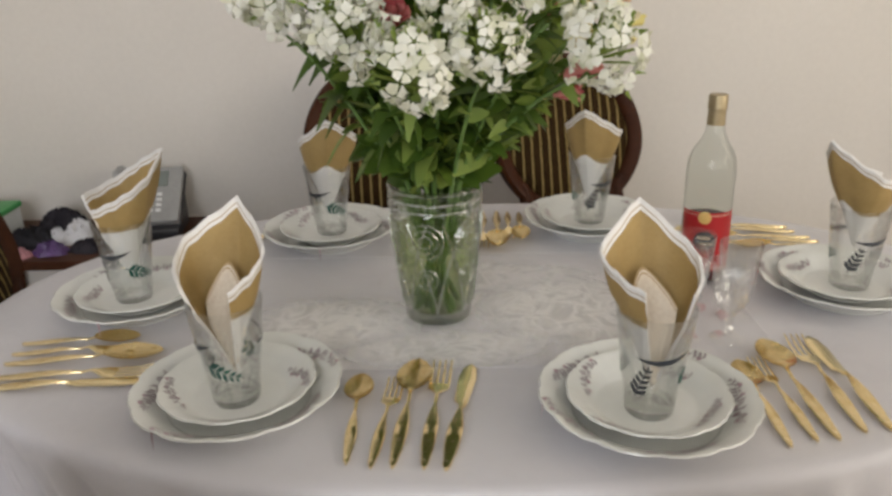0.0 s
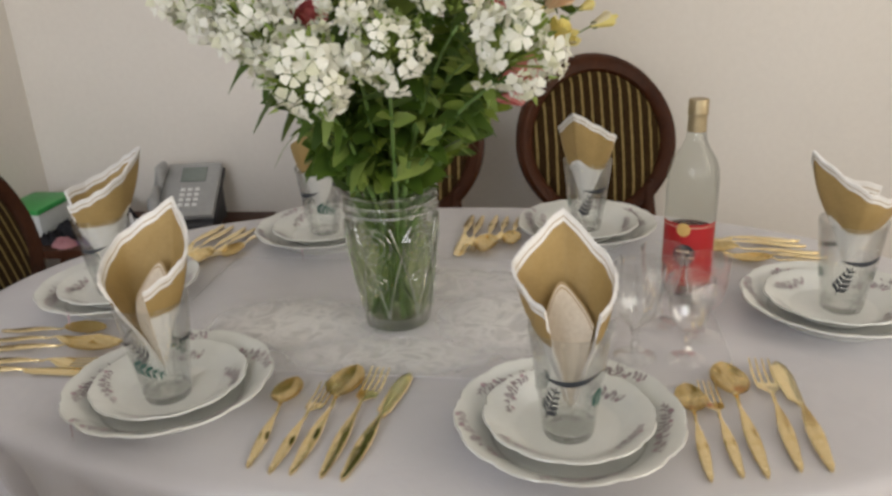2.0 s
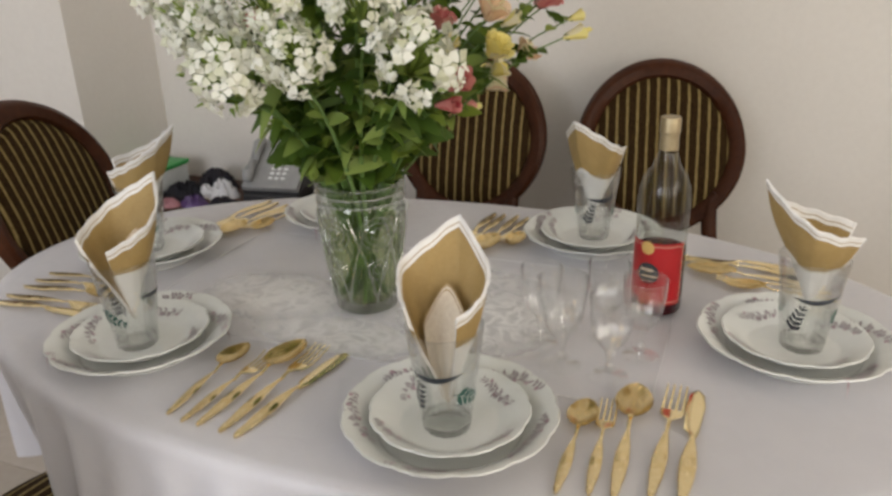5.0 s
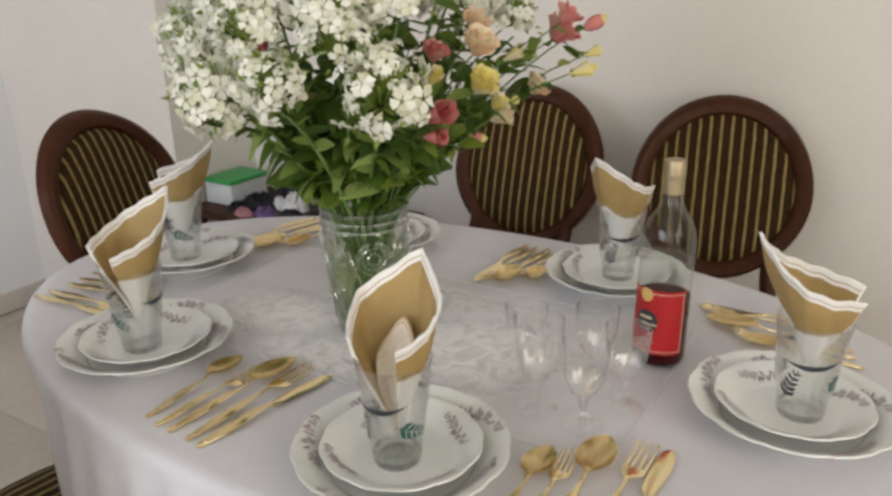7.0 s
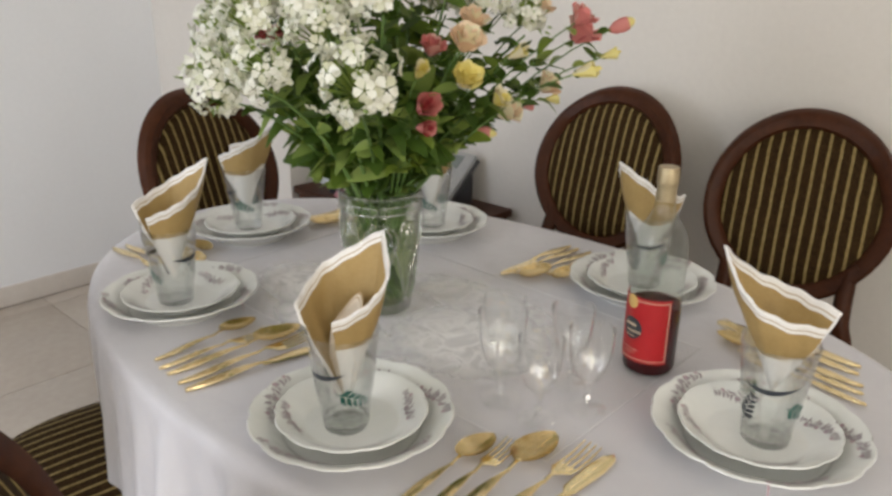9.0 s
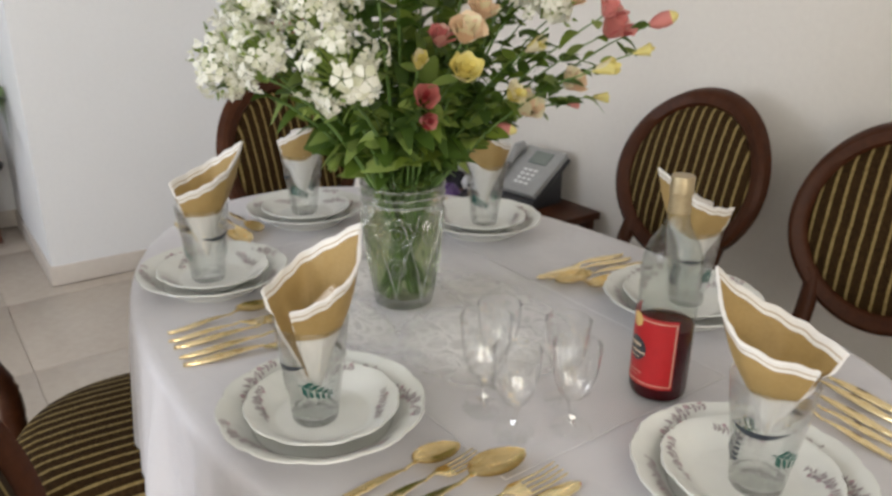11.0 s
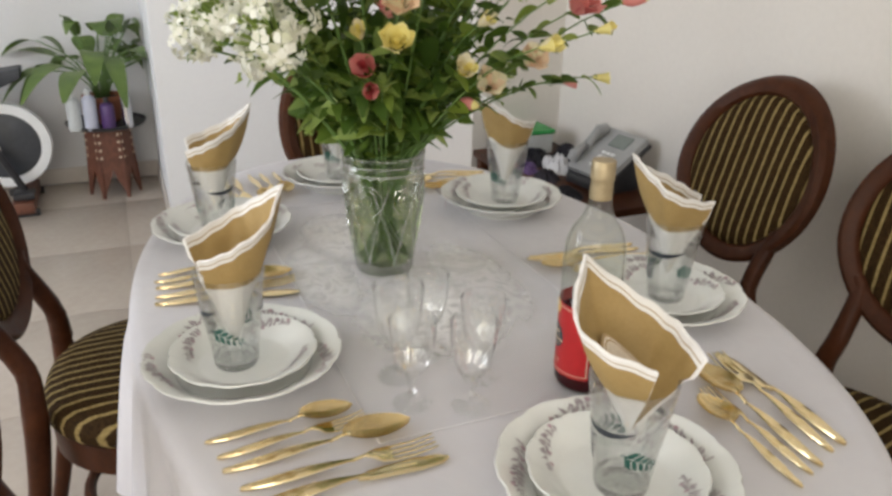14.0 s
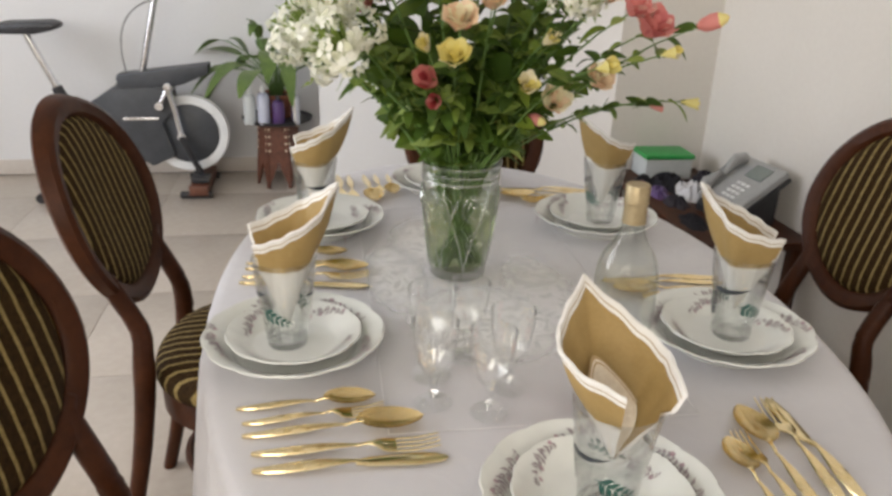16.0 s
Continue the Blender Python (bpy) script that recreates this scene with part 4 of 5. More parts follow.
KINDS = (
    (build_spoon, "teaspoon", 0.170, 0.82, "small gold teaspoon with chased handle on the cloth", -0.059),
    (build_fork, "dessert_fork", 0.170, 0.84, "small gold dessert fork with chased handle on the cloth", -0.030),
    (build_spoon, "tablespoon", 0.213, 1.0, "gold tablespoon with chased handle on the cloth", -0.003),
    (build_fork, "dinner_fork", 0.213, 1.0, "gold dinner fork with chased handle on the cloth", 0.033),
    (build_knife, "dinner_knife", 0.216, 1.0, "gold dinner knife with chased handle on the cloth", 0.060),
)
# the handles' ends: middle, turn, how far the tips spread, how close they lie, and how far the row slants
SETS = ((-0.114, -0.421, -5, -1.2, 0.9, 0.0), (0.371, -0.381, 1, -0.5, 1.0, 0.22), (-0.660, -0.190, -88, 0, 1.0, 0.0), (-0.462, 0.324, 172, 0, 0.85, 0.0), (0.034, 0.398, 177, 0, 0.8, 0.0), (0.592, 0.224, 89, -0.6, 0.85, 0.33))
CLOTHZ = TZ + 0.0005
for fn, name, L, s, label, x in KINDS:
    first = None
    for k, (sx, sy, turn, spread, near, slant) in enumerate(SETS):
        rnd = random.Random(k * 10 + int(x * 1000))
        m = pose(sx, sy, CLOTHZ, 0, 0, turn) @ pose(x * near + rnd.uniform(-0.002, 0.002), x * slant + rnd.uniform(-0.004, 0.004), 0, 0, 0, spread * x * 40 + rnd.uniform(-2.5, 2.5))
        if first is None:
            first = fn(name, L, s, label)
            first.matrix_basis = m
        else:
            copy_thing(first, m)

# ---------------------------------------------------------------- bottle and goblets
def build_bottle(m):
    b = thing("wine_bottle", m, "half-empty clear wine bottle with red label and gold foil neck", "bottle")
    outer = [(0, 0.004), (0.026, 0.0), (0.0345, 0.002), (0.0368, 0.008), (0.0370, 0.175), (0.0355, 0.192), (0.030, 0.208), (0.0205, 0.222), (0.0148, 0.235), (0.0128, 0.248), (0.0122, 0.282), (0.0128, 0.284), (0.0128, 0.290)]
    part("glass_body", lathe(bmesh.new(), outer, 48), M_BOTTLE, b)
    part("wine", lathe(bmesh.new(), ((0, 0.0100), (0.0195, 0.0055), (0.0330, 0.0030), (0.0358, 0.0080), (0.0362, 0.101), (0.0335, 0.1015), (0, 0.101)), 48), M_WINE, b, "dark red wine")
    part("capsule", lathe(bmesh.new(), ((0.0132, 0.2475), (0.0136, 0.247), (0.0130, 0.268), (0.0132, 0.2700), (0.0142, 0.2708), (0.0144, 0.2725), (0.0141, 0.2745), (0.0141, 0.2905), (0.0132, 0.2925), (0, 0.2925)), 40), M_FOIL, b, "gold foil capsule with cap")
    lab = part("label", wrap(0.0374, 0.021, 0.117, -177, -25), M_LABEL, b, "red paper label")
    part("emblem", wrap_disc(0.0379, -112, 0.109, 0.0100), M_LABEL_GOLD, lab, "round gold seal")
    part("border", wrap_frame(0.0378, 0.025, 0.113, -174, -28, 0.0011), M_LABEL_CREAM, lab, "thin cream line")
    part("dark_oval", wrap_disc(0.0376, -108, 0.070, 0.0165), M_PRINT_DARK, lab, "dark printed oval")
    for a0, a1, z0, z1 in ((-126, -96, 0.0735, 0.0775), (-120, -84, 0.0645, 0.0672), (-122, -98, 0.0580, 0.0592), (-128, -88, 0.0385, 0.0395), (-124, -94, 0.0335, 0.0343)):
        part("printed_bar", wrap(0.0379, z0, z1, a0, a1, 10), M_LABEL_CREAM, lab, "cream printed bar")
    return b


def wrap(r, z0, z1, a0, a1, n=24):
    bm = bmesh.new()
    prev = None
    for i in range(n + 1):
        a = radians(a0 + (a1 - a0) * i / n)
        c = (bm.verts.new((r * math.cos(a), r * math.sin(a), z0)), bm.verts.new((r * math.cos(a), r * math.sin(a), z1)))
        if prev:
            bm.faces.new((prev[0], c[0], c[1], prev[1]))
        prev = c
    return bm


def wrap_disc(r, a0, z0, rad):
    """A round print on the bottle, in upright strips that follow the curve."""
    bm = bmesh.new()
    prev = None
    for i in range(19):
        u = -rad * math.cos(math.pi * i / 18)
        v = math.sqrt(max(0.0, rad * rad - u * u)) + 1e-5
        a = radians(a0) + u / r
        c = (bm.verts.new((r * math.cos(a), r * math.sin(a), z0 - v)), bm.verts.new((r * math.cos(a), r * math.sin(a), z0 + v)))
        if prev:
            bm.faces.new((prev[0], c[0], c[1], prev[1]))
        prev = c
    return bm


def wrap_frame(r, z0, z1, a0, a1, w):
    bm = wrap(r, z0, z0 + w, a0, a1)
    for zz0, zz1, b0, b1 in ((z1 - w, z1, a0, a1), (z0, z1, a0, a0 + 2), (z0, z1, a1 - 2, a1)):
        sub = wrap(r, zz0, zz1, b0, b1)
        me = bpy.data.meshes.new("tmp")
        sub.to_mesh(me)
        sub.free()
        bm.from_mesh(me)
        bpy.data.meshes.remove(me)
    return bm


build_bottle(pose(0.351, 0.067, TZ + 0.0035))


def build_goblet(m):
    g = thing("goblet", m, "small clear cut-crystal stemmed goblet on the cloth", "glass", "crystal goblets")
    flute = lambda a, i: 1 + ((0.10 if i < 4 else 0.05) * (abs(math.sin(4.5 * a + 0.25 * i)) - 0.6) if 1 <= i <= 4 else 0)
    part("bowl", lathe(bmesh.new(), ((0.0312, 0.092), (0.0338, 0.110), (0.0352, 0.130), (0.0360, 0.1445), (0.0357, 0.1453), (0.0351, 0.1445)), 56), M_CRYSTAL, g, "plain thin upper bowl", smooth=180)
    part("cut_bowl", lathe(bmesh.new(), ((0.0080, 0.0530), (0.0140, 0.0560), (0.0205, 0.0630), (0.0255, 0.0720), (0.0290, 0.0820), (0.0312, 0.0920)), 36, flute), M_CUT, g, "wedge-cut lower bowl", smooth=8)
    part("stem", lathe(bmesh.new(), ((0.0056, 0.006), (0.0046, 0.012), (0.0046, 0.018), (0.0080, 0.022), (0.0046, 0.027), (0.0052, 0.034), (0.0085, 0.045), (0.0096, 0.053), (0, 0.0545)), 6), M_CUT, g, "faceted crystal stem that widens to the bowl", smooth=12)
    part("foot", lathe(bmesh.new(), ((0.0295, 0.0), (0.0298, 0.0016), (0.022, 0.0030), (0.011, 0.0044), (0.0048, 0.006)), 36, lambda a, i: 1 + (0.06 * (abs(math.sin(6 * a)) - 0.5) if i < 3 else 0)), M_CRYSTAL, g, "round crystal foot", smooth=6)
    return g


SMALL = Matrix.Diagonal((0.90, 0.90, 0.89, 1))
goblet = build_goblet(pose(0.257, -0.149, TZ + 0.0030) @ SMALL)
for x, y, r in ((0.321, -0.154, 20), (0.351, -0.089, 50), (0.298, -0.052, 10), (0.214, -0.093, 33)):
    copy_thing(goblet, pose(x, y, TZ + 0.0030, 0, 0, r) @ SMALL)

# ---------------------------------------------------------------- vase and flowers
def build_vase(m):
    v = thing("vase", m, "tall cut-glass vase half filled with water on the runner", "vase")
    prof = [(0, 0.0), (0.044, 0.0), (0.0475, 0.003), (0.0500, 0.02), (0.0560, 0.06), (0.0620, 0.11), (0.0650, 0.15), (0.0640, 0.170), (0.0625, 0.176), (0.0655, 0.182), (0.0625, 0.188), (0.0660, 0.194), (0.0670, 0.204), (0.0655, 0.2058), (0.0640, 0.204), (0.0632, 0.198)]
    fine = []
    for (r0, z0), (r1, z1) in zip(prof, prof[1:]):
        steps = max(1, round((z1 - z0) / 0.006)) if 0.015 < z0 < 0.165 else 1
        fine += [(r0 + (r1 - r0) * k / steps, z0 + (z1 - z0) * k / steps) for k in range(steps)]
    fine.append(prof[-1])

    def cut(a, i):
        z = fine[i][1]
        if not 0.018 < z < 0.168 or i > len(fine) - 8:
            return 1
        k = 26 * (z - 0.02)
        d = min(abs(math.sin(4 * a + k)), abs(math.sin(4 * a - k)))
        return 1 - 0.075 * max(0, 0.5 - d) / 0.5

    part("vase_body", lathe(bmesh.new(), fine, 128, cut), M_VASE, v, "pressed cut-glass body with ringed collar", smooth=30)
    # raised diamond ridges
    for k in range(8):
        for s in (-1, 1):
            pts = []
            for i in range(15):
                z = 0.022 + 0.140 * i / 14
                r = 0.0492 + (0.0655 - 0.0492) * min(1, (z - 0.012) / 0.125) ** 0.9
                a = TAU * k / 8 + s * 0.62 * (i / 14) ** 1.2
                pts.append((r * math.cos(a), r * math.sin(a), z))
            part("cut_ridge", tube(bmesh.new(), pts, 0.0017, 6), M_RIDGE, v)
    rad = lambda z: 0.0492 + (0.0655 - 0.0492) * min(1, (z - 0.012) / 0.125) ** 0.9
    for k in range(6):
        a0 = TAU * k / 6 + 0.3
        for zc, sizes in ((0.136, (0.009, 0.017, 0.025)), (0.078, (0.008, 0.016))):
            for q in sizes:
                pts = []
                for j in range(25):
                    t = TAU * j / 24
                    z = zc + q * math.cos(t)
                    pts.append((rad(z) * math.cos(a0 + q * math.sin(t) / 0.062), rad(z) * math.sin(a0 + q * math.sin(t) / 0.062), z))
                part("medallion_ring", tube(bmesh.new(), pts, 0.0012, 5), M_RIDGE, v)
    for z in (0.176, 0.188, 0.201):
        ring = [(0.0652 * math.cos(a), 0.0652 * math.sin(a), z) for a in (TAU * i / 48 for i in range(49))]
        part("collar_ring", tube(bmesh.new(), ring, 0.0022, 6), M_RIDGE, v)
    part("water", lathe(bmesh.new(), ((0, 0.0135), (0.039, 0.0155), (0.0447, 0.024), (0.0510, 0.06), (0.0570, 0.11), (0.0585, 0.138), (0, 0.138)), 40), M_WATER, v, "greenish flower water")
    return v


M_WATER = clear("water", (0.74, 0.80, 0.58), 0.8, 0, ior=1.2)
VZ = TZ + 0.0038
build_vase(pose(VX, VY, VZ))


def leaf_mesh(bm, base, direction, length, width, droop=0.3, roll=0.0, mi=0, fold=0.25):
    """A pointed leaf with a folded midrib and a drooping tip."""
    d = Vector(direction).normalized()
    side = d.cross(Vector((0, 0, 1)))
    side = side.normalized() if side.length > 1e-3 else Vector((1, 0, 0))
    side = Matrix.Rotation(roll, 3, d) @ side
    up = side.cross(d)
    p = Vector(base)
    rows = []
    n = 6
    for i in range(n + 1):
        k = i / n
        w = width * max(0.04, math.sin(math.pi * min(1, 0.05 + 0.95 * k) ** 0.72)) ** 0.62 * 0.5
        c = p + d * length * k - Vector((0, 0, 1)) * droop * length * k * k
        rows.append((bm.verts.new(c - side * w + up * fold * w), bm.verts.new(c), bm.verts.new(c + side * w + up * fold * w)))
    for a, b in zip(rows, rows[1:]):
        for j in (0, 1):
            f = bm.faces.new((a[j], a[j + 1], b[j + 1], b[j]))
            f.material_index = mi


def phlox_mesh(seed, R):
    """A domed head of many five-petalled white flowers with a few green buds."""
    rnd = random.Random(seed)
    bm = bmesh.new()
    for k in range(58):
        u, a = rnd.uniform(-0.55, 1), rnd.uniform(0, TAU)
        s = math.sqrt(max(0, 1 - u * u))
        nrm = Vector((s * math.cos(a), s * math.sin(a), u))
        c = nrm * R * rnd.uniform(0.62, 1.02) * (1 + 0.32 * noise.noise(nrm * 1.9 + Vector((seed * 3.7, 0, 0))))
        c.z *= 0.85
        nrm = (nrm + Vector((rnd.uniform(-0.5, 0.5), rnd.uniform(-0.5, 0.5), rnd.uniform(-0.3, 0.4)))).normalized()
        q = nrm.to_track_quat("Z", "Y").to_matrix()
        if rnd.random() < (0.55 if u > 0.72 else 0.20):
            for i in range(4):
                b = TAU * i / 4
                f = bm.faces.new([bm.verts.new(c + q @ Vector(p)) for p in ((0.003 * math.cos(b), 0.003 * math.sin(b), 0), (0.003 * math.cos(b + 1.6), 0.003 * math.sin(b + 1.6), 0), (0, 0, 0.012))])
                f.material_index = 1
            continue
        pr = rnd.uniform(0.0100, 0.0165)
        off = rnd.uniform(0, 1)
        for i in range(5):
            b = off + TAU * i / 5
            ca, sa = math.cos(b), math.sin(b)
            ring = [(0.10, 0.0, 0.0), (0.45, -0.30, 0.08), (0.80, -0.42, rnd.uniform(-0.5, 0.3)), (rnd.uniform(0.95, 1.15), rnd.uniform(-0.1, 0.1), rnd.uniform(-0.5, 0.3)), (0.80, 0.42, rnd.uniform(-0.5, 0.3)), (0.45, 0.30, 0.08)]
            vs = [bm.verts.new(c + q @ Vector(((x * ca - y * sa) * pr, (x * sa + y * ca) * pr, z * pr))) for x, y, z in ring]
            mid = bm.verts.new(c + q @ Vector((0.6 * ca * pr, 0.6 * sa * pr, 0.0)))
            for j in range(6):
                bm.faces.new((vs[j], vs[(j + 1) % 6], mid))
    # short green pedicels
    for k in range(34):
        a = TAU * k * 0.618
        e = 0.25 + 0.6 * ((k * 7) % 11) / 11
        tip = Vector((e * R * math.cos(a), e * R * math.sin(a), R * (0.85 - 0.95 * e + 0.12 * (k % 3))))
        side = Vector((-math.sin(a), math.cos(a), 0)) * 0.0019
        f = bm.faces.new([bm.verts.new(p) for p in (Vector((0, 0, -0.55 * R)) - side, Vector((0, 0, -0.55 * R)) + side, tip + side, tip - side)])
        f.material_index = 1
    return bm


def rose_mesh(seed, R, rows=3, tall=1.0, flare=0.3):
    """A cupped flower: ruffled, overlapping petals in rings; some petals are paler."""
    rnd = random.Random(seed)
    bm = bmesh.new()
    for r in range(rows):
        rr = R * (0.40 + 0.60 * r / max(1, rows - 1))
        n = 4 + r
        for i in range(n):
            a0 = TAU * (i + 0.5 * (r % 2)) / n + rnd.uniform(-0.2, 0.2)
            wid = TAU / n * 0.74
            lean, high, ph = rnd.uniform(0.5, 1.6), rnd.uniform(0.85, 1.12), rnd.uniform(0, 6)
            mi = 2 if rnd.random() < 0.3 else 0
            g = []
            for u in range(7):
                row = []
                e = (u - 3) / 3
                for v in range(6):
                    k = v / 5
                    aa = a0 + e * wid * (0.35 + 0.65 * math.sin(math.pi * (0.15 + 0.62 * k)))
                    rad = rr * (0.22 + 0.70 * k ** 0.7 + flare * lean * max(0, k - 0.55) ** 1.3 * (0.4 + 0.6 * r)) * (1 + 0.07 * k * math.sin(3.1 * e + ph))
                    z = tall * R * high * (1.35 * k - 0.1 * r - flare * 0.5 * lean * max(0, k - 0.7)) - 0.32 * R * e * e * k + 0.05 * R * k * math.sin(5 * e + ph)
                    row.append(bm.verts.new((rad * math.cos(aa), rad * math.sin(aa), z)))
                g.append(row)
            for u in range(6):
                for v in range(5):
                    f = bm.faces.new((g[u][v], g[u + 1][v], g[u + 1][v + 1], g[u][v + 1]))
                    f.material_index = mi
    # green calyx
    for i in range(5):
        a = TAU * i / 5
        f = bm.faces.new([bm.verts.new(p) for p in ((0, 0, -0.15 * R), (0.45 * R * math.cos(a - 0.4), 0.45 * R * math.sin(a - 0.4), 0.05 * R), (0.62 * R * math.cos(a), 0.62 * R * math.sin(a), 0.5 * R), (0.45 * R * math.cos(a + 0.4), 0.45 * R * math.sin(a + 0.4), 0.05 * R))])
        f.material_index = 1
    return bm


def bud_mesh(seed, R, L, two_tone=False):
    """A closed, twisted bud; the tip may have the second colour."""
    bm = bmesh.new()
    prof = ((0.0, -0.1), (0.35, 0.0), (0.85, 0.22), (1.0, 0.45), (0.86, 0.72), (0.5, 0.92), (0.12, 1.0))
    n = 10
    rings = []
    for r, z in prof:
        rings.append([bm.verts.new((R * r * (1 + 0.12 * math.cos(3 * a + z * 3)) * math.cos(a + z * 0.8), R * r * (1 + 0.12 * math.cos(3 * a + z * 3)) * math.sin(a + z * 0.8), L * z)) for a in (TAU * k / n for k in range(n))])
    for j, (a, b) in enumerate(zip(rings, rings[1:])):
        for k in range(n):
            f = bm.faces.new((a[k], a[(k + 1) % n], b[(k + 1) % n], b[k]))
            f.material_index = 1 if j == 0 else (2 if two_tone and j >= 4 else 0)
    bm.faces.new(rings[-1])
    return bm


def build_bouquet():
    bq = thing("bouquet", pose(VX, VY, VZ), "white phlox and pink and yellow lisianthus bouquet in a vase", "flowers")
    rnd = random.Random(5)
    W = lambda x, y, z: Vector((x - VX, y - VY, z - VZ))
    stems = []

    def stem(tip, r=0.0026, seed=0):
        """From the bottom of the vase, through its mouth, to the flower."""
        rs = random.Random(seed * 7 + 1)
        tip = Vector(tip)
        hd = Vector((tip.x, tip.y, 0))
        h = hd.normalized() if hd.length > 1e-4 else Vector((1, 0, 0))
        mouth = h * min(0.048, hd.length * 0.35) + Vector((rs.uniform(-0.010, 0.010), rs.uniform(-0.010, 0.010), 0.200))
        foot = Vector((-h.x * 0.028 + rs.uniform(-0.012, 0.012), -h.y * 0.028 + rs.uniform(-0.012, 0.012), 0.020))
        mid = mouth + (mouth - foot).normalized() * 0.07 + Vector((0, 0, 0.03))
        pts = [foot, (foot + mouth) / 2, mouth] + curve(mouth, (mid + tip) / 2 + Vector((0, 0, 0.02)), tip, 5)[1:]
        part("stem", tube(bmesh.new(), pts, [r * 1.25] * 3 + [r * (1.1 - 0.12 * i) for i in range(5)], 6), M_STEM, bq, smooth=180)
        stems.append(pts)
        return (pts[-1] - pts[-2]).normalized()

    heads = [finish("phlox_head", phlox_mesh(s, 0.054), [M_WHITE, M_LEAF_LIGHT], 180) for s in (1, 2, 3, 4)]
    for k, (x, y, z, sc) in enumerate(PHLOX):
        tip = W(x, y, z)
        d = stem(tip - Vector((0, 0, 0.03)), seed=k)
        q = (d + Vector((0, 0, 0.5))).to_track_quat("Z", "Y").to_matrix().to_4x4()
        part("phlox_head", heads[k % 4], None, bq, "white phlox flower head", m=Matrix.Translation(tip) @ q @ Matrix.Rotation(k * 1.7, 4, "Z") @ Matrix.Diagonal((sc, sc, sc, 1)))
    for k, (kind, x, y, z, size, mat, label) in enumerate(BLOOMS):
        tip = W(x, y, z)
        d = stem(tip, 0.0017, 40 + k)
        if kind == "rose":
            bm = rose_mesh(k, size * 0.84)
            q = (d + Vector((0.10, -0.06, 0.55))).to_track_quat("Z", "Y").to_matrix().to_4x4()
            part("lisianthus_bloom", bm, [mat, M_LEAF, PALER[mat.name]], bq, label, m=Matrix.Translation(tip) @ q, smooth=180)
        else:
            bm = rose_mesh(k + 3, size * 0.50, 2, 2.3, 0.2) if kind == "bud" else bud_mesh(k, size * 0.46, size * 1.7, kind == "tipped")
            q = (d + Vector((0, 0, -0.1))).to_track_quat("Z", "Y").to_matrix().to_4x4()
            part("lisianthus_bud", bm, [mat, M_LEAF, M_YELLOW if kind == "tipped" else PALER[mat.name]], bq, label, m=Matrix.Translation(tip) @ q, smooth=180)
    # leaves along the stems, thick just above the mouth
    for k, pts in enumerate(stems):
        bm = bmesh.new()
        for i in range(3, len(pts) - 1):
            for j in range(9 if i < 6 else 4):
                a = rnd.uniform(0, TAU)
                out = Vector((math.cos(a), math.sin(a), rnd.uniform(-0.1, 0.7)))
                p = pts[i].lerp(pts[min(i + 1, len(pts) - 1)], rnd.random())
                far = math.hypot(p.x, p.y)
                if p.z > 0.50 or far > 0.085 and rnd.random() < 0.55:
                    continue
                small = 0.55 if far > 0.085 else 1.0
                leaf_mesh(bm, p, out, small * rnd.uniform(0.040, 0.068), small * rnd.uniform(0.024, 0.040), rnd.uniform(-0.1, 0.8), rnd.uniform(-1.1, 1.1), 1 if rnd.random() < 0.22 else 0)
        if len(bm.faces):
            part("leaves", bm, [M_LEAF, M_LEAF_LIGHT], bq, smooth=180)
        else:
            bm.free()
    # airy filler sprays between the blooms
    for k in range(16):
        a = rnd.uniform(-0.9, 1.9)
        r0 = rnd.uniform(0.10, 0.24)
        tip = Vector((r0 * math.cos(a), r0 * math.sin(a), rnd.uniform(0.33, 0.50)))
        base = Vector((0.03 * math.cos(a), 0.03 * math.sin(a), 0.20))
        pts = curve(base, (base + tip) / 2 + Vector((0, 0, 0.05)), tip, 7)
        tw = part("filler_twig", tube(bmesh.new(), pts, 0.0011, 5), M_STEM, bq, smooth=180)
        bm = bmesh.new()
        for i in range(2, 8):
            for j in range(4):
                b = rnd.uniform(0, TAU)
                leaf_mesh(bm, pts[i], (math.cos(b), math.sin(b), rnd.uniform(0.2, 1.2)), rnd.uniform(0.018, 0.038), rnd.uniform(0.009, 0.018), rnd.uniform(0, 0.5), rnd.uniform(-0.8, 0.8))
        part("filler_leaves", bm, M_LEAF if k % 3 else M_LEAF_LIGHT, tw, smooth=180)
    # leaves that reach down among the stems in the vase
    for k in range(26):
        a = rnd.uniform(0, TAU)
        r = rnd.uniform(0.006, 0.026)
        bm = bmesh.new()
        leaf_mesh(bm, (r * math.cos(a), r * math.sin(a), rnd.uniform(0.11, 0.165)), (0.22 * math.cos(a), 0.22 * math.sin(a), 1.0), rnd.uniform(0.035, 0.055), rnd.uniform(0.014, 0.022), 0.0, rnd.uniform(-1.2, 1.2))
        part("leaf", bm, [M_LEAF], bq, smooth=180)
    # the leafy collar over the rim
    for k in range(240):
        a = TAU * k / 34 + rnd.uniform(-0.08, 0.08)
        z = rnd.uniform(0.205, 0.40)
        r = (0.040 + 0.085 * (z - 0.2) / 0.2) * math.sqrt(rnd.uniform(0.25, 1.05))
        bm = bmesh.new()
        leaf_mesh(bm, (r * math.cos(a), r * math.sin(a) - 0.02 * (z - 0.2) / 0.15, z), (math.cos(a), math.sin(a), rnd.uniform(0.1, 1.0)), rnd.uniform(0.046, 0.082), rnd.uniform(0.028, 0.048), rnd.uniform(-0.2, 1.1 if z > 0.25 else 0.5), rnd.uniform(-1.2, 1.2))
        part("leaf", bm, [M_LEAF if rnd.random() < 0.8 else M_LEAF_LIGHT], bq, smooth=180)
    return bq


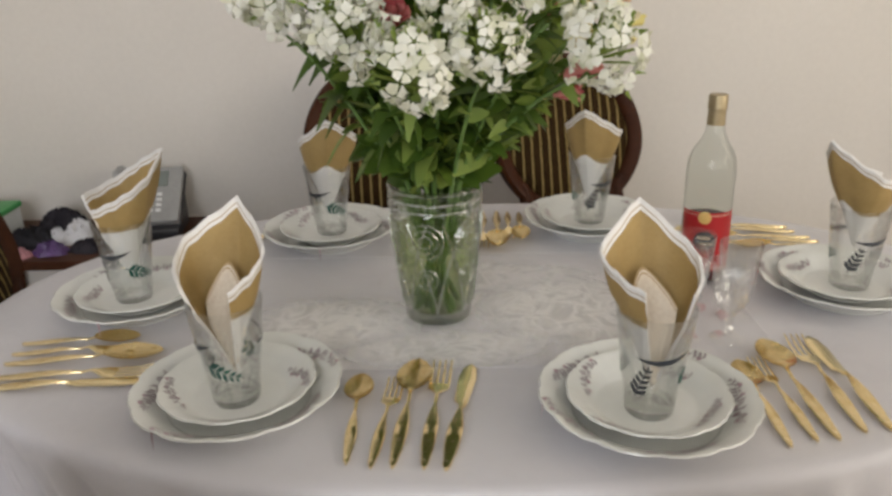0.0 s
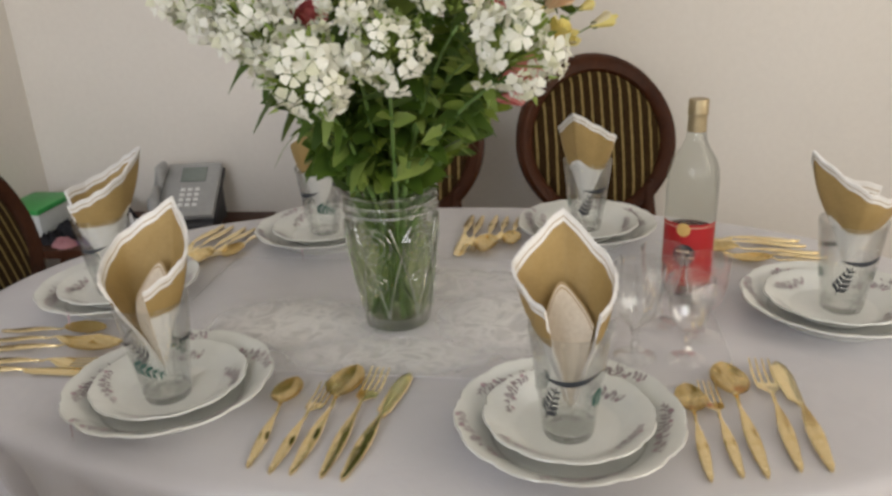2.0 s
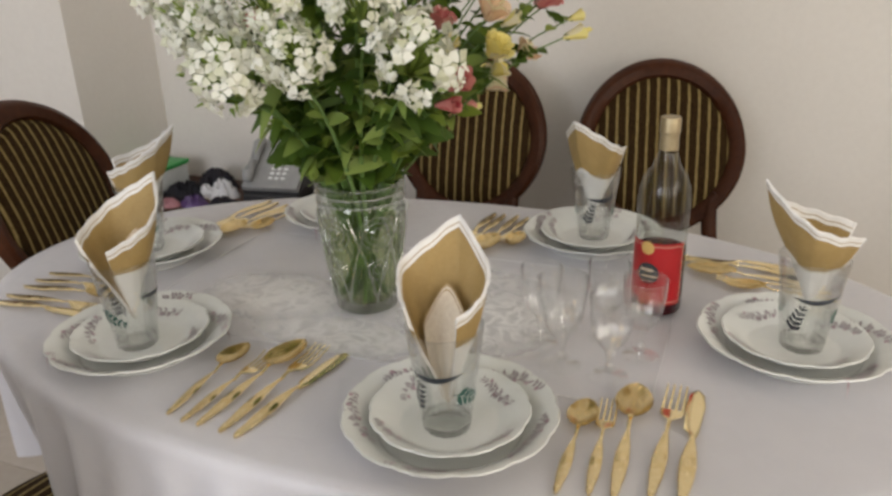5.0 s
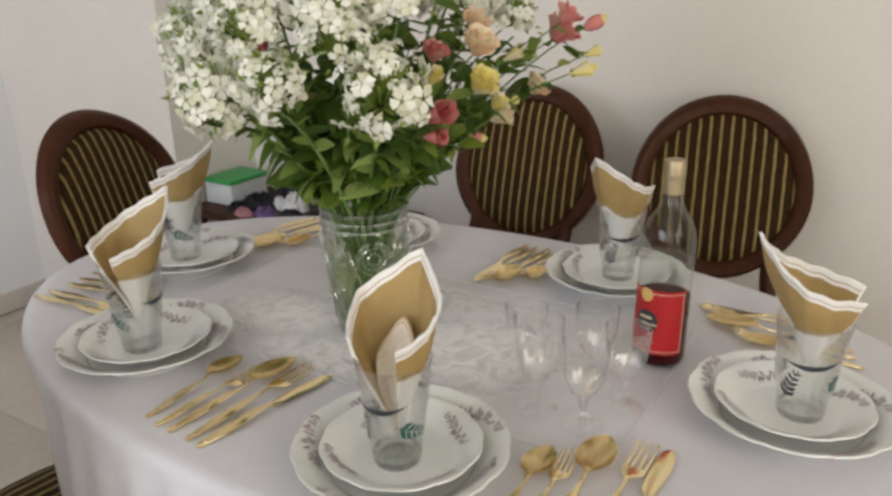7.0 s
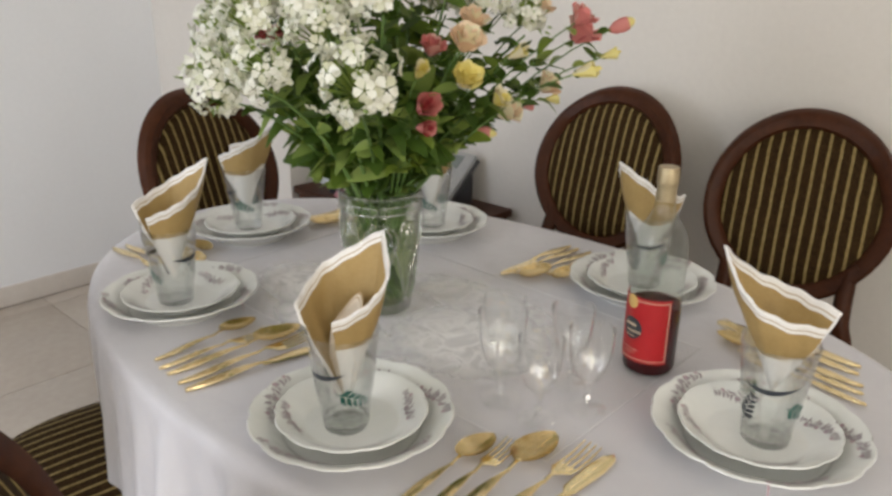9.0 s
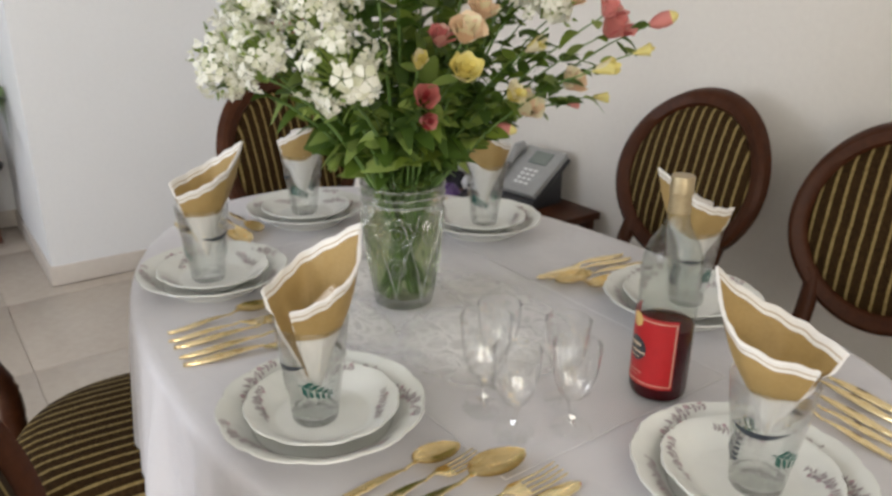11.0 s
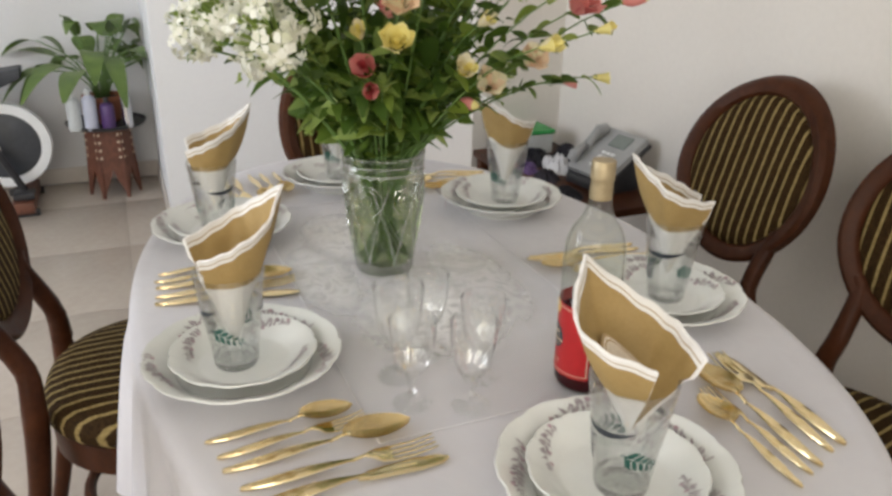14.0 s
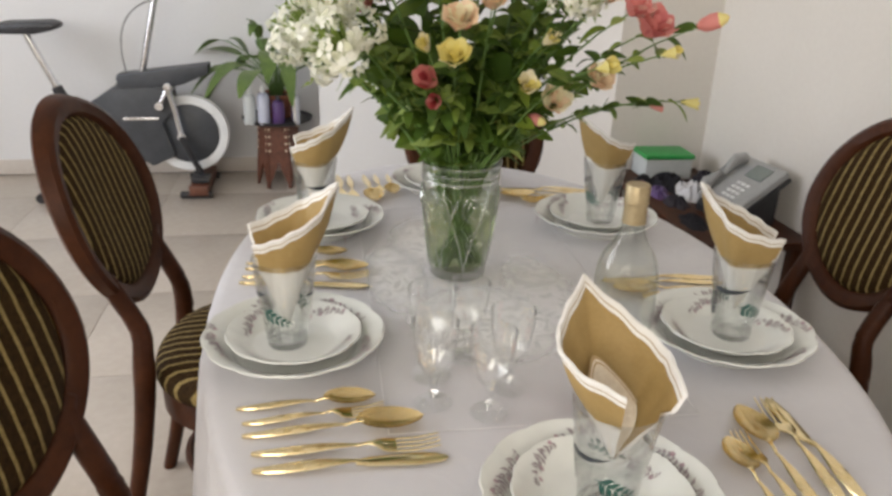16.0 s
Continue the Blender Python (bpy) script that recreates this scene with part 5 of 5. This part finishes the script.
PHLOX = (
    (-0.090, -0.312, 1.152, 1.0), (0.112, -0.258, 1.162, 1.0), (-0.010, -0.300, 1.172, 0.85), (-0.150, -0.260, 1.180, 0.85), (0.055, -0.262, 1.215, 0.8), (-0.050, -0.290, 1.225, 0.8),
    (-0.173, -0.25, 1.205, 0.9), (-0.248, -0.187, 1.215, 0.9), (-0.205, -0.19, 1.26, 1.0), (-0.15, -0.23, 1.255, 1.0),
    (-0.06, -0.25, 1.265, 1.05), (0.04, -0.245, 1.262, 1.0), (0.093, -0.195, 1.263, 0.9), (-0.235, -0.07, 1.265, 1.0),
    (-0.2, -0.09, 1.32, 1.05), (-0.09, -0.14, 1.345, 1.1), (0.03, -0.13, 1.335, 1.0), (0.052, -0.031, 1.301, 0.95),
    (-0.19, 0.05, 1.27, 1.0), (-0.08, 0.04, 1.35, 1.0), (0.01, 0.08, 1.3, 0.95), (-0.11, 0.13, 1.24, 0.9),
    (0.035, 0.071, 1.267, 0.85),
    (0.115, 0.055, 1.226, 0.72), (-0.03, -0.05, 1.30, 0.9), (0.06, 0.02, 1.255, 0.7),
)
BLOOMS = (
    ("rose", 0.150, -0.113, 1.150, 0.024, M_YELLOW, "yellow lisianthus bloom"), ("rose", 0.144, -0.107, 1.193, 0.025, M_PEACH, "peach lisianthus bloom"),
    ("bud", 0.096, -0.141, 1.155, 0.020, M_YELLOW, "yellow bud"), ("bud", 0.090, -0.130, 1.110, 0.032, M_RED, "deep red bud"), ("bud", 0.082, -0.126, 1.086, 0.022, M_RED, "deep red bud"),
    ("rose", 0.139, 0.145, 1.188, 0.030, M_PINK, "pink lisianthus bloom"), ("tipped", 0.160, 0.205, 1.198, 0.024, M_PINK, "pink bud with yellow tip"),
    ("bud", 0.200, 0.060, 1.150, 0.023, M_YELLOW, "pale yellow bud"), ("bud", -0.005, 0.280, 1.066, 0.018, M_YELLOW, "pale yellow bud"),
    ("rose", 0.096, 0.031, 1.085, 0.026, M_PEACH, "peach lisianthus bloom"), ("tipped", 0.060, 0.016, 1.058, 0.019, M_PINK, "pink bud with yellow tip"),
    ("bud", -0.020, 0.235, 1.056, 0.014, M_PINK, "small pink bud"), ("rose", 0.131, 0.082, 1.120, 0.022, M_PEACH, "peach lisianthus bloom"),
    ("bud", -0.083, -0.159, 1.010, 0.018, M_LEAF_LIGHT, "green bud"), ("rose", -0.11, -0.21, 1.185, 0.022, M_RED, "deep red bloom"),
    ("rose", 0.115, -0.060, 1.215, 0.022, M_PEACH, "peach lisianthus bloom"), ("rose", 0.075, -0.095, 1.180, 0.020, M_PINK, "pink lisianthus bloom"),
    ("bud", 0.125, 0.010, 1.170, 0.020, M_YELLOW, "yellow bud"), ("rose", 0.165, 0.110, 1.215, 0.022, M_PINK, "pink lisianthus bloom"),
    ("rose", 0.120, -0.010, 1.110, 0.018, M_YELLOW, "yellow lisianthus bloom"), ("bud", 0.185, 0.150, 1.165, 0.017, M_YELLOW, "pale yellow bud"),
    ("rose", 0.10, 0.10, 1.225, 0.022, M_PEACH, "peach lisianthus bloom"),
)
build_bouquet()

# ---------------------------------------------------------------- side table in the corner
def build_side_table():
    t = thing("side_table", pose(-1.06, 0.905, 0), "low dark wooden side table in the corner", "table")
    part("tabletop", box(bmesh.new(), (-0.37, -0.17, 0.505), (0.37, 0.17, 0.53), 0.004), M_WOOD, t)
    for x in (-0.34, 0.34):
        for y in (-0.14, 0.14):
            part("leg", box(bmesh.new(), (x - 0.018, y - 0.018, 0), (x + 0.018, y + 0.018, 0.505), 0.003), M_WOOD, t)


build_side_table()
SIDE = 0.53


def build_phone(m):
    p = thing("desk_phone", m, "grey corded desk telephone with a display, propped up", "telephone")
    part("body", box(bmesh.new(), (-0.108, -0.01, 0.0), (0.108, 0.012, 0.20), 0.006), M_GREY, p)
    part("display", box(bmesh.new(), (-0.02, -0.0145, 0.125), (0.065, -0.0102, 0.18), 0.002), M_SCREEN, p, "dark grey display")
    key = finish("key", box(bmesh.new(), (-0.008, -0.014, -0.005), (0.008, -0.0102, 0.005), 0.0012), M_WHITEP)
    for i in range(3):
        for j in range(4):
            part("key", key, None, p, m=pose(-0.005 + 0.024 * i, 0, 0.038 + 0.019 * j))
    part("handset", tube(bmesh.new(), [(-0.083, -0.022, 0.015), (-0.083, -0.034, 0.035), (-0.083, -0.028, 0.09), (-0.083, -0.034, 0.155), (-0.083, -0.022, 0.18)], [0.018, 0.021, 0.014, 0.021, 0.018], 12), M_GREY, p, "grey handset")
    part("base", box(bmesh.new(), (-0.112, 0.012, -0.004), (0.112, 0.026, 0.20), 0.006), M_BLACK, p, "black underside")
    return p


PHONE = pose(-0.900, 0.880, SIDE + 0.046, -56, 0, 8) @ Matrix.Diagonal((0.86, 1, 0.98, 1))
phone = build_phone(PHONE)
stand = box(bmesh.new(), (-0.09, -0.005, 0.0), (0.09, 0.145, 0.030), 0.006)
for v in stand.verts:
    if v.co.z > 0.01:
        v.co.z += 0.60 * v.co.y
part("stand", stand, M_BLACK, phone, "black wedge stand", m=PHONE.inverted() @ pose(-0.900, 0.880, SIDE, 0, 0, 8))


def build_box(m):
    b = thing("storage_box", m, "frosted plastic storage box with a bright green lid", "box")
    bm = bmesh.new()
    box(bm, (-0.062, -0.085, 0), (0.062, 0.085, 0.072), 0.006)
    part("tub", bm, M_FROST, b)
    part("lid", box(bmesh.new(), (-0.067, -0.09, 0.072), (0.067, 0.09, 0.088), 0.005), M_GREENLID, b, "bright green lid")


build_box(pose(-1.355, 0.905, SIDE, 0, 0, 0))


def crumpled(seed, sx, sy, sz):
    """A rumpled heap of cloth or paper with folds, lying on its base."""
    bm = bmesh.new()
    nr, na = 16, 44
    off = Vector((seed * 5.1, seed * 2.3, 0))
    rings = []
    for i in range(nr + 1):
        k = i / nr
        row = []
        for j in range(na if i else 1):
            a = TAU * j / na
            p = Vector((math.cos(a), math.sin(a), 0)) * k
            edge = 1 + 0.35 * noise.noise(Vector((math.cos(a), math.sin(a), 0)) * 1.6 + off)
            fold = 1 - abs(noise.noise(p * 2.4 + off)) * 3.0
            fine = 1 - abs(noise.noise(p * 6.0 + off * 2)) * 3
            h = max(0.0, (1 - k ** 2.6)) * (0.75 + 0.75 * fold + 0.35 * fine)
            q = p * edge * 1.25 + Vector((noise.noise(p * 3 + off), noise.noise(p * 3 - off), 0)) * 0.22 * (1 - k)
            row.append(bm.verts.new((q.x * sx, q.y * sy, max(0.0, h) * sz)))
        rings.append(row)
    for a, b in zip(rings, rings[1:]):
        for j in range(na):
            q = list(dict.fromkeys((a[j % len(a)], b[j], b[(j + 1) % na], a[(j + 1) % len(a)])))
            if len(q) > 2:
                bm.faces.new(q)
    bm.faces.new(rings[-1][::-1])
    return bm


M_FABRIC = grained("black_fabric", (0.010, 0.010, 0.013), (0.032, 0.031, 0.036), 22, 0.85, 0.5, 220, spec=0.2)
M_BAG = grained("dark_bag_cloth", (0.016, 0.015, 0.020), (0.05, 0.045, 0.055), 16, 0.8, 0.5, 160, spec=0.2)
for x, y, sx, sy, sz, mat, name, label, seed in (
    (-1.215, 0.87, 0.060, 0.050, 0.030, M_FABRIC, "pouch", "black crumpled fabric pouch on the side table", 1),
    (-1.125, 0.80, 0.040, 0.026, 0.020, M_PURPLE, "sweet_wrapper", "purple shiny sweet wrapping on the side table", 2),
    (-1.20, 0.775, 0.030, 0.020, 0.016, M_PINKISH, "wrapped_parcel", "small dull pink wrapped parcel on the side table", 3),
    (-1.085, 0.895, 0.040, 0.034, 0.036, M_PAPER, "crumpled_paper", "crumpled white paper on the side table", 4),
    (-1.17, 0.98, 0.065, 0.040, 0.040, M_BAG, "dark_bag", "dark grey bag slumped on the side table", 5),
    (-1.035, 0.82, 0.045, 0.030, 0.018, M_BAG, "cloth_pouch", "small dark cloth pouch on the side table", 8),
    (-1.145, 0.885, 0.022, 0.018, 0.026, M_PAPER, "tissue", "crumpled white tissue on the side table", 9),
    (-1.255, 0.80, 0.030, 0.024, 0.020, M_FABRIC, "glove", "black knitted glove on the side table", 10),
    (-0.86, 0.795, 0.055, 0.03, 0.016, M_FABRIC, "black_case", "flat black case on the side table", 6),
):
    solid(name, crumpled(seed, sx, sy, sz), mat, pose(x, y, SIDE), label, name.split("_")[-1], smooth=22)

# ---------------------------------------------------------------- far corner: stool, plant, bottles, exercise bike
def build_stool(m):
    s = thing("carved_stool", m, "carved dark wooden octagonal stool with a dark tray top", "stool")
    part("tray", lathe(bmesh.new(), ((0, 0.325), (0.185, 0.325), (0.2, 0.332), (0.205, 0.345), (0.198, 0.345), (0.188, 0.336), (0, 0.334)), 40), M_BLACK, s, "dark round tray top")
    for k in range(6):
        a = TAU * k / 6
        bm = bmesh.new()
        w, r = 0.064, 0.100
        # a panel cut to two pointed feet under an arch
        out = [(-w, 0.325), (-w, 0.20), (-w * 1.12, 0.12), (-w * 1.15, 0.0), (-w * 1.0, 0.0), (-w * 0.40, 0.07), (0, 0.13), (w * 0.40, 0.07), (w * 1.0, 0.0), (w * 1.15, 0.0), (w * 1.12, 0.12), (w, 0.20), (w, 0.325)]
        fr = [bm.verts.new((r + 0.05 * (0.325 - z), x, z)) for x, z in out]
        bk = [bm.verts.new((r - 0.014 + 0.05 * (0.325 - z), x, z)) for x, z in out]
        bm.faces.new(fr)
        bm.faces.new(bk[::-1])
        for i in range(len(out)):
            bm.faces.new((fr[i], bk[i], bk[(i + 1) % len(out)], fr[(i + 1) % len(out)]))
        bmesh.ops.recalc_face_normals(bm, faces=bm.faces)
        pn = part("carved_panel", bm, M_CARVED, s, m=Matrix.Rotation(a, 4, "Z"))
        for i in range(4):
            for sg in (-1, 1):
                part("inlay", lathe(bmesh.new(), ((0, 0.004), (0.006, 0.003), (0.007, 0)), 8), M_LABEL_CREAM, pn, "pale bone inlay", m=Matrix.Translation((r + 0.05 * (0.1 - 0.03 * i) + 0.003, sg * 0.048, 0.19 + 0.035 * i)) @ Matrix.Rotation(radians(90), 4, "Y"))
    return s


SX, SY = -3.02, -0.515
build_stool(pose(SX, SY, 0) @ Matrix.Diagonal((0.9, 0.9, 1.08, 1)))
TRAY = 0.3615


M_LILY = grained("lily_leaf", (0.045, 0.090, 0.016), (0.135, 0.205, 0.042), 14, 0.4, 0.15, 60)


def build_plant(m):
    p = thing("potted_plant", m, "peace lily with broad green leaves in a terracotta pot", "plant")
    part("pot", lathe(bmesh.new(), ((0, 0), (0.05, 0), (0.055, 0.005), (0.07, 0.10), (0.076, 0.103), (0.076, 0.125), (0.069, 0.125), (0.066, 0.105), (0, 0.105)), 32), M_CLAY, p, "terracotta pot")
    part("soil", lathe(bmesh.new(), ((0.066, 0.107), (0.03, 0.112), (0, 0.114)), 20), M_SOIL, p)
    rnd = random.Random(11)
    for k in range(30):
        a = TAU * k / 30 * 2.62 + rnd.uniform(-0.2, 0.2)
        lift = rnd.uniform(0.5, 1.3) if k < 20 else rnd.uniform(1.6, 4.0)
        d = Vector((math.cos(a), math.sin(a), lift)).normalized()
        L = rnd.uniform(0.16, 0.30)
        base = Vector((0.02 * math.cos(a), 0.02 * math.sin(a), 0.11))
        tip = base + d * L + Vector((0, 0, 0.05))
        # bent along the two walls of the corner
        tip.x, tip.y = max(tip.x, -0.135), min(tip.y, 0.155)
        st = part("leaf_stalk", tube(bmesh.new(), curve(base, base + Vector((d.x * 0.2, d.y * 0.2, 1.0)) * L * 0.7, tip, 4), 0.003, 5), M_STEM, p, smooth=180)
        bm = bmesh.new()
        leaf_mesh(bm, (0, 0, 0), (d.x, d.y, 0.35 if k < 20 else 1.2), rnd.uniform(0.17, 0.25), rnd.uniform(0.065, 0.095), rnd.uniform(0.5, 1.2), rnd.uniform(-0.25, 0.25), 0, 0.12)
        for v in bm.verts:
            v.co.x = max(v.co.x, -0.150 - tip.x + 0.02 * max(0, -v.co.z))
            v.co.y = min(v.co.y, 0.170 - tip.y - 0.02 * max(0, -v.co.z))
        part("leaf", bm, M_LILY, st, m=Matrix.Translation(tip), smooth=180)
    return p


build_plant(pose(SX - 0.03, SY, TRAY) @ Matrix.Diagonal((1.25, 1.25, 1.04, 1)))


def build_flask(m, h, r, mat, cap, label):
    f = thing("toiletry_bottle", m, label, "bottle", "bottles on the stool")
    part("body", lathe(bmesh.new(), ((0, 0), (r * 0.95, 0), (r, 0.004), (r, h * 0.72), (r * 0.8, h * 0.80), (r * 0.42, h * 0.84), (0, h * 0.84)), 20), mat, f)
    part("cap", lathe(bmesh.new(), ((r * 0.40, h * 0.84), (r * 0.42, h * 0.845), (r * 0.36, h), (0, h)), 16), cap, f)


for x, y, h, r, mat, cap, label in ((0.13, -0.13, 0.185, 0.031, M_FROST, M_WHITEP, "clear toiletry bottle on the stool's tray"), (0.14, -0.06, 0.195, 0.031, M_LOTION, M_WHITEP, "pale blue lotion bottle on the stool's tray"), (0.150, 0.015, 0.15, 0.031, M_PURPLE, M_BLACK, "purple bottle with dark cap on the stool's tray"), (0.13, 0.10, 0.185, 0.024, M_CHROME, M_WHITEP, "silver spray bottle on the stool's tray")):
    build_flask(pose(SX + x, SY + y, TRAY), h, r, mat, cap, label)


def slab(outline, x0, x1, bevel):
    """A plate cut to an outline in y and z, from x0 to x1, with rounded edges."""
    bm = bmesh.new()
    a = [bm.verts.new((x0, y, z)) for y, z in outline]
    b = [bm.verts.new((x1, y, z)) for y, z in outline]
    bm.faces.new(a[::-1])
    bm.faces.new(b)
    for i in range(len(outline)):
        bm.faces.new((a[i], a[(i + 1) % len(outline)], b[(i + 1) % len(outline)], b[i]))
    bmesh.ops.recalc_face_normals(bm, faces=bm.faces)
    bmesh.ops.bevel(bm, geom=list(bm.edges), offset=bevel, segments=2, affect="EDGES", profile=0.6)
    return bm


def build_bike(m):
    """Stands along y; the flywheel is at +y, the seat at -y."""
    b = thing("exercise_bike", m, "dark grey folding exercise bike with a white-rimmed flywheel", "exercise bike")
    wheel = part("flywheel", lathe(bmesh.new(), ((0, -0.022), (0.15, -0.022), (0.155, -0.018), (0.155, 0.018), (0.15, 0.022), (0, 0.022)), 48), M_DARKGREY, b, "dark grey disc", m=pose(0, 0, 0.302, 0, 90, 0))
    part("rim", lathe(bmesh.new(), ((0.153, -0.026), (0.195, -0.026), (0.200, -0.02), (0.200, 0.02), (0.195, 0.026), (0.153, 0.026)), 56, close=True), M_WHITEP, wheel, "white outer ring")
    part("housing", slab(((-0.50, 0.44), (-0.34, 0.545), (-0.06, 0.555), (-0.05, 0.44), (-0.12, 0.36), (-0.07, 0.19), (-0.19, 0.135), (-0.40, 0.27)), -0.05, 0.05, 0.012), M_DARKGREY, b, "dark grey flywheel housing")
    part("top_beam", slab(((-0.32, 0.535), (-0.32, 0.605), (0.127, 0.660), (0.122, 0.612), (0.0, 0.560), (-0.06, 0.545)), -0.06, 0.06, 0.012), M_DARKGREY, b, "dark grey top beam rising forwards")
    part("side_strip", box(bmesh.new(), (0.052, -0.31, 0.380), (0.060, -0.135, 0.394), 0.003), M_CHROME, b, "chrome strip")
    x = 0.075
    crank = part("crank_arm", tube(bmesh.new(), [(x, -0.075, 0.545), (x, -0.050, 0.430), (x, -0.030, 0.300)], 0.017, 10), M_CHROME, b, "chrome crank arm")
    for y, z in ((-0.075, 0.548), (-0.125, 0.455), (-0.030, 0.298)):
        part("hub_cap", lathe(bmesh.new(), ((0, 0.014), (0.020, 0.012), (0.026, 0.004), (0.026, -0.02), (0, -0.02)), 16), M_CHROME, crank, m=pose(x, y, z, 0, 90, 0))
    part("link_bar", tube(bmesh.new(), [(x, -0.125, 0.455), (x, -0.075, 0.548)], 0.012, 8), M_CHROME, b, "chrome link")
    part("pedal_arm", tube(bmesh.new(), [(x + 0.01, -0.03, 0.30), (x + 0.012, 0.055, 0.10)], 0.016, 8), M_BLACK, b)
    part("pedal", box(bmesh.new(), (x, 0.01, 0.075), (x + 0.09, 0.10, 0.105), 0.006), M_BLACK, b)
    part("front_post", tube(bmesh.new(), [(0, -0.205, 0.600), (0, -0.11, 0.955), (0, -0.065, 1.12)], 0.016, 10), M_CHROME, b, "steel handlebar post")
    part("handlebar", tube(bmesh.new(), [(-0.2, -0.14, 1.16), (-0.1, -0.07, 1.13), (0.1, -0.07, 1.13), (0.2, -0.14, 1.16)], 0.014, 8), M_BLACK, b)
    part("cable", tube(bmesh.new(), curve((0.02, -0.27, 0.59), (0.03, -0.33, 0.90), (0.02, -0.115, 0.96), 10), 0.003, 5), M_BLACK, b, "thin black cable")
    part("seat_post", tube(bmesh.new(), [(0, -0.590, 0.47), (0, -0.718, 0.79)], 0.016, 10), M_CHROME, b, "steel seat post")
    part("post_clamp", lathe(bmesh.new(), ((0.022, -0.03), (0.027, -0.025), (0.027, 0.025), (0.022, 0.03)), 14), M_BLACK, b, m=pose(0, -0.605, 0.51, 22, 0, 0))
    part("saddle", slab(((-0.84, 0.795), (-0.83, 0.845), (-0.60, 0.855), (-0.555, 0.84), (-0.57, 0.815), (-0.66, 0.795)), -0.085, 0.085, 0.018), M_BLACK, b)
    part("seat_beam", tube(bmesh.new(), [(0, -0.46, 0.40), (0, -0.60, 0.48)], 0.032, 10), M_DARKGREY, b)
    part("rear_leg", tube(bmesh.new(), [(0, -0.52, 0.43), (0, -0.70, 0.04)], 0.022, 10), M_BLACK, b)
    part("rear_foot", tube(bmesh.new(), [(-0.22, -0.70, 0.025), (0.22, -0.70, 0.025)], 0.025, 10), M_BLACK, b)
    part("front_leg", tube(bmesh.new(), [(0, -0.10, 0.30), (0, 0.05, 0.05)], 0.020, 10), M_BLACK, b)
    foot = part("front_foot", box(bmesh.new(), (-0.2, 0.0, 0.018), (0.2, 0.095, 0.07), 0.008), M_CARVED, b, "brown foot bar")
    for fx in (-0.17, 0.17):
        part("roller", tube(bmesh.new(), [(fx, -0.045, 0.018), (fx, 0.11, 0.018)], 0.018, 10), M_BLACK, foot, "black rubber pad")
    return b


build_bike(pose(-2.95, -0.96, 0, 0, 0, 0))

# ---------------------------------------------------------------- floor, tile by tile
bm = box(bmesh.new(), (X0 - 0.2, Y0 - 0.2, -0.12), (X1 + 0.2, Y1 + 0.2, -0.006))
floor = tagged(new("floor", finish("floor", bm, M_GROUT)), "polished beige porcelain floor tiles with thin joints", "floor", kind="structure")
T = 0.60


def tile_mesh(w, d):
    return finish("tile", box(bmesh.new(), (-w / 2 + 0.001, -d / 2 + 0.001, -0.008), (w / 2 - 0.001, d / 2 - 0.001, 0.0), 0.0006), M_TILE)


def spans(a, b, first):
    """Tile stretches from a to b, with a joint at first."""
    cuts = [a] + [first + T * k for k in range(-20, 20) if a + 0.01 < first + T * k < b - 0.01] + [b]
    return list(zip(cuts, cuts[1:]))


tiles = {}
for x0, x1 in spans(X0, X1, X0 + 0.4):
    for y0, y1 in spans(Y0, Y1, Y0 + 0.42):
        size = (round(x1 - x0, 3), round(y1 - y0, 3))
        if size not in tiles:
            tiles[size] = tile_mesh(*size)
        part("tile", tiles[size], None, floor, m=pose((x0 + x1) / 2, (y0 + y1) / 2, 0))
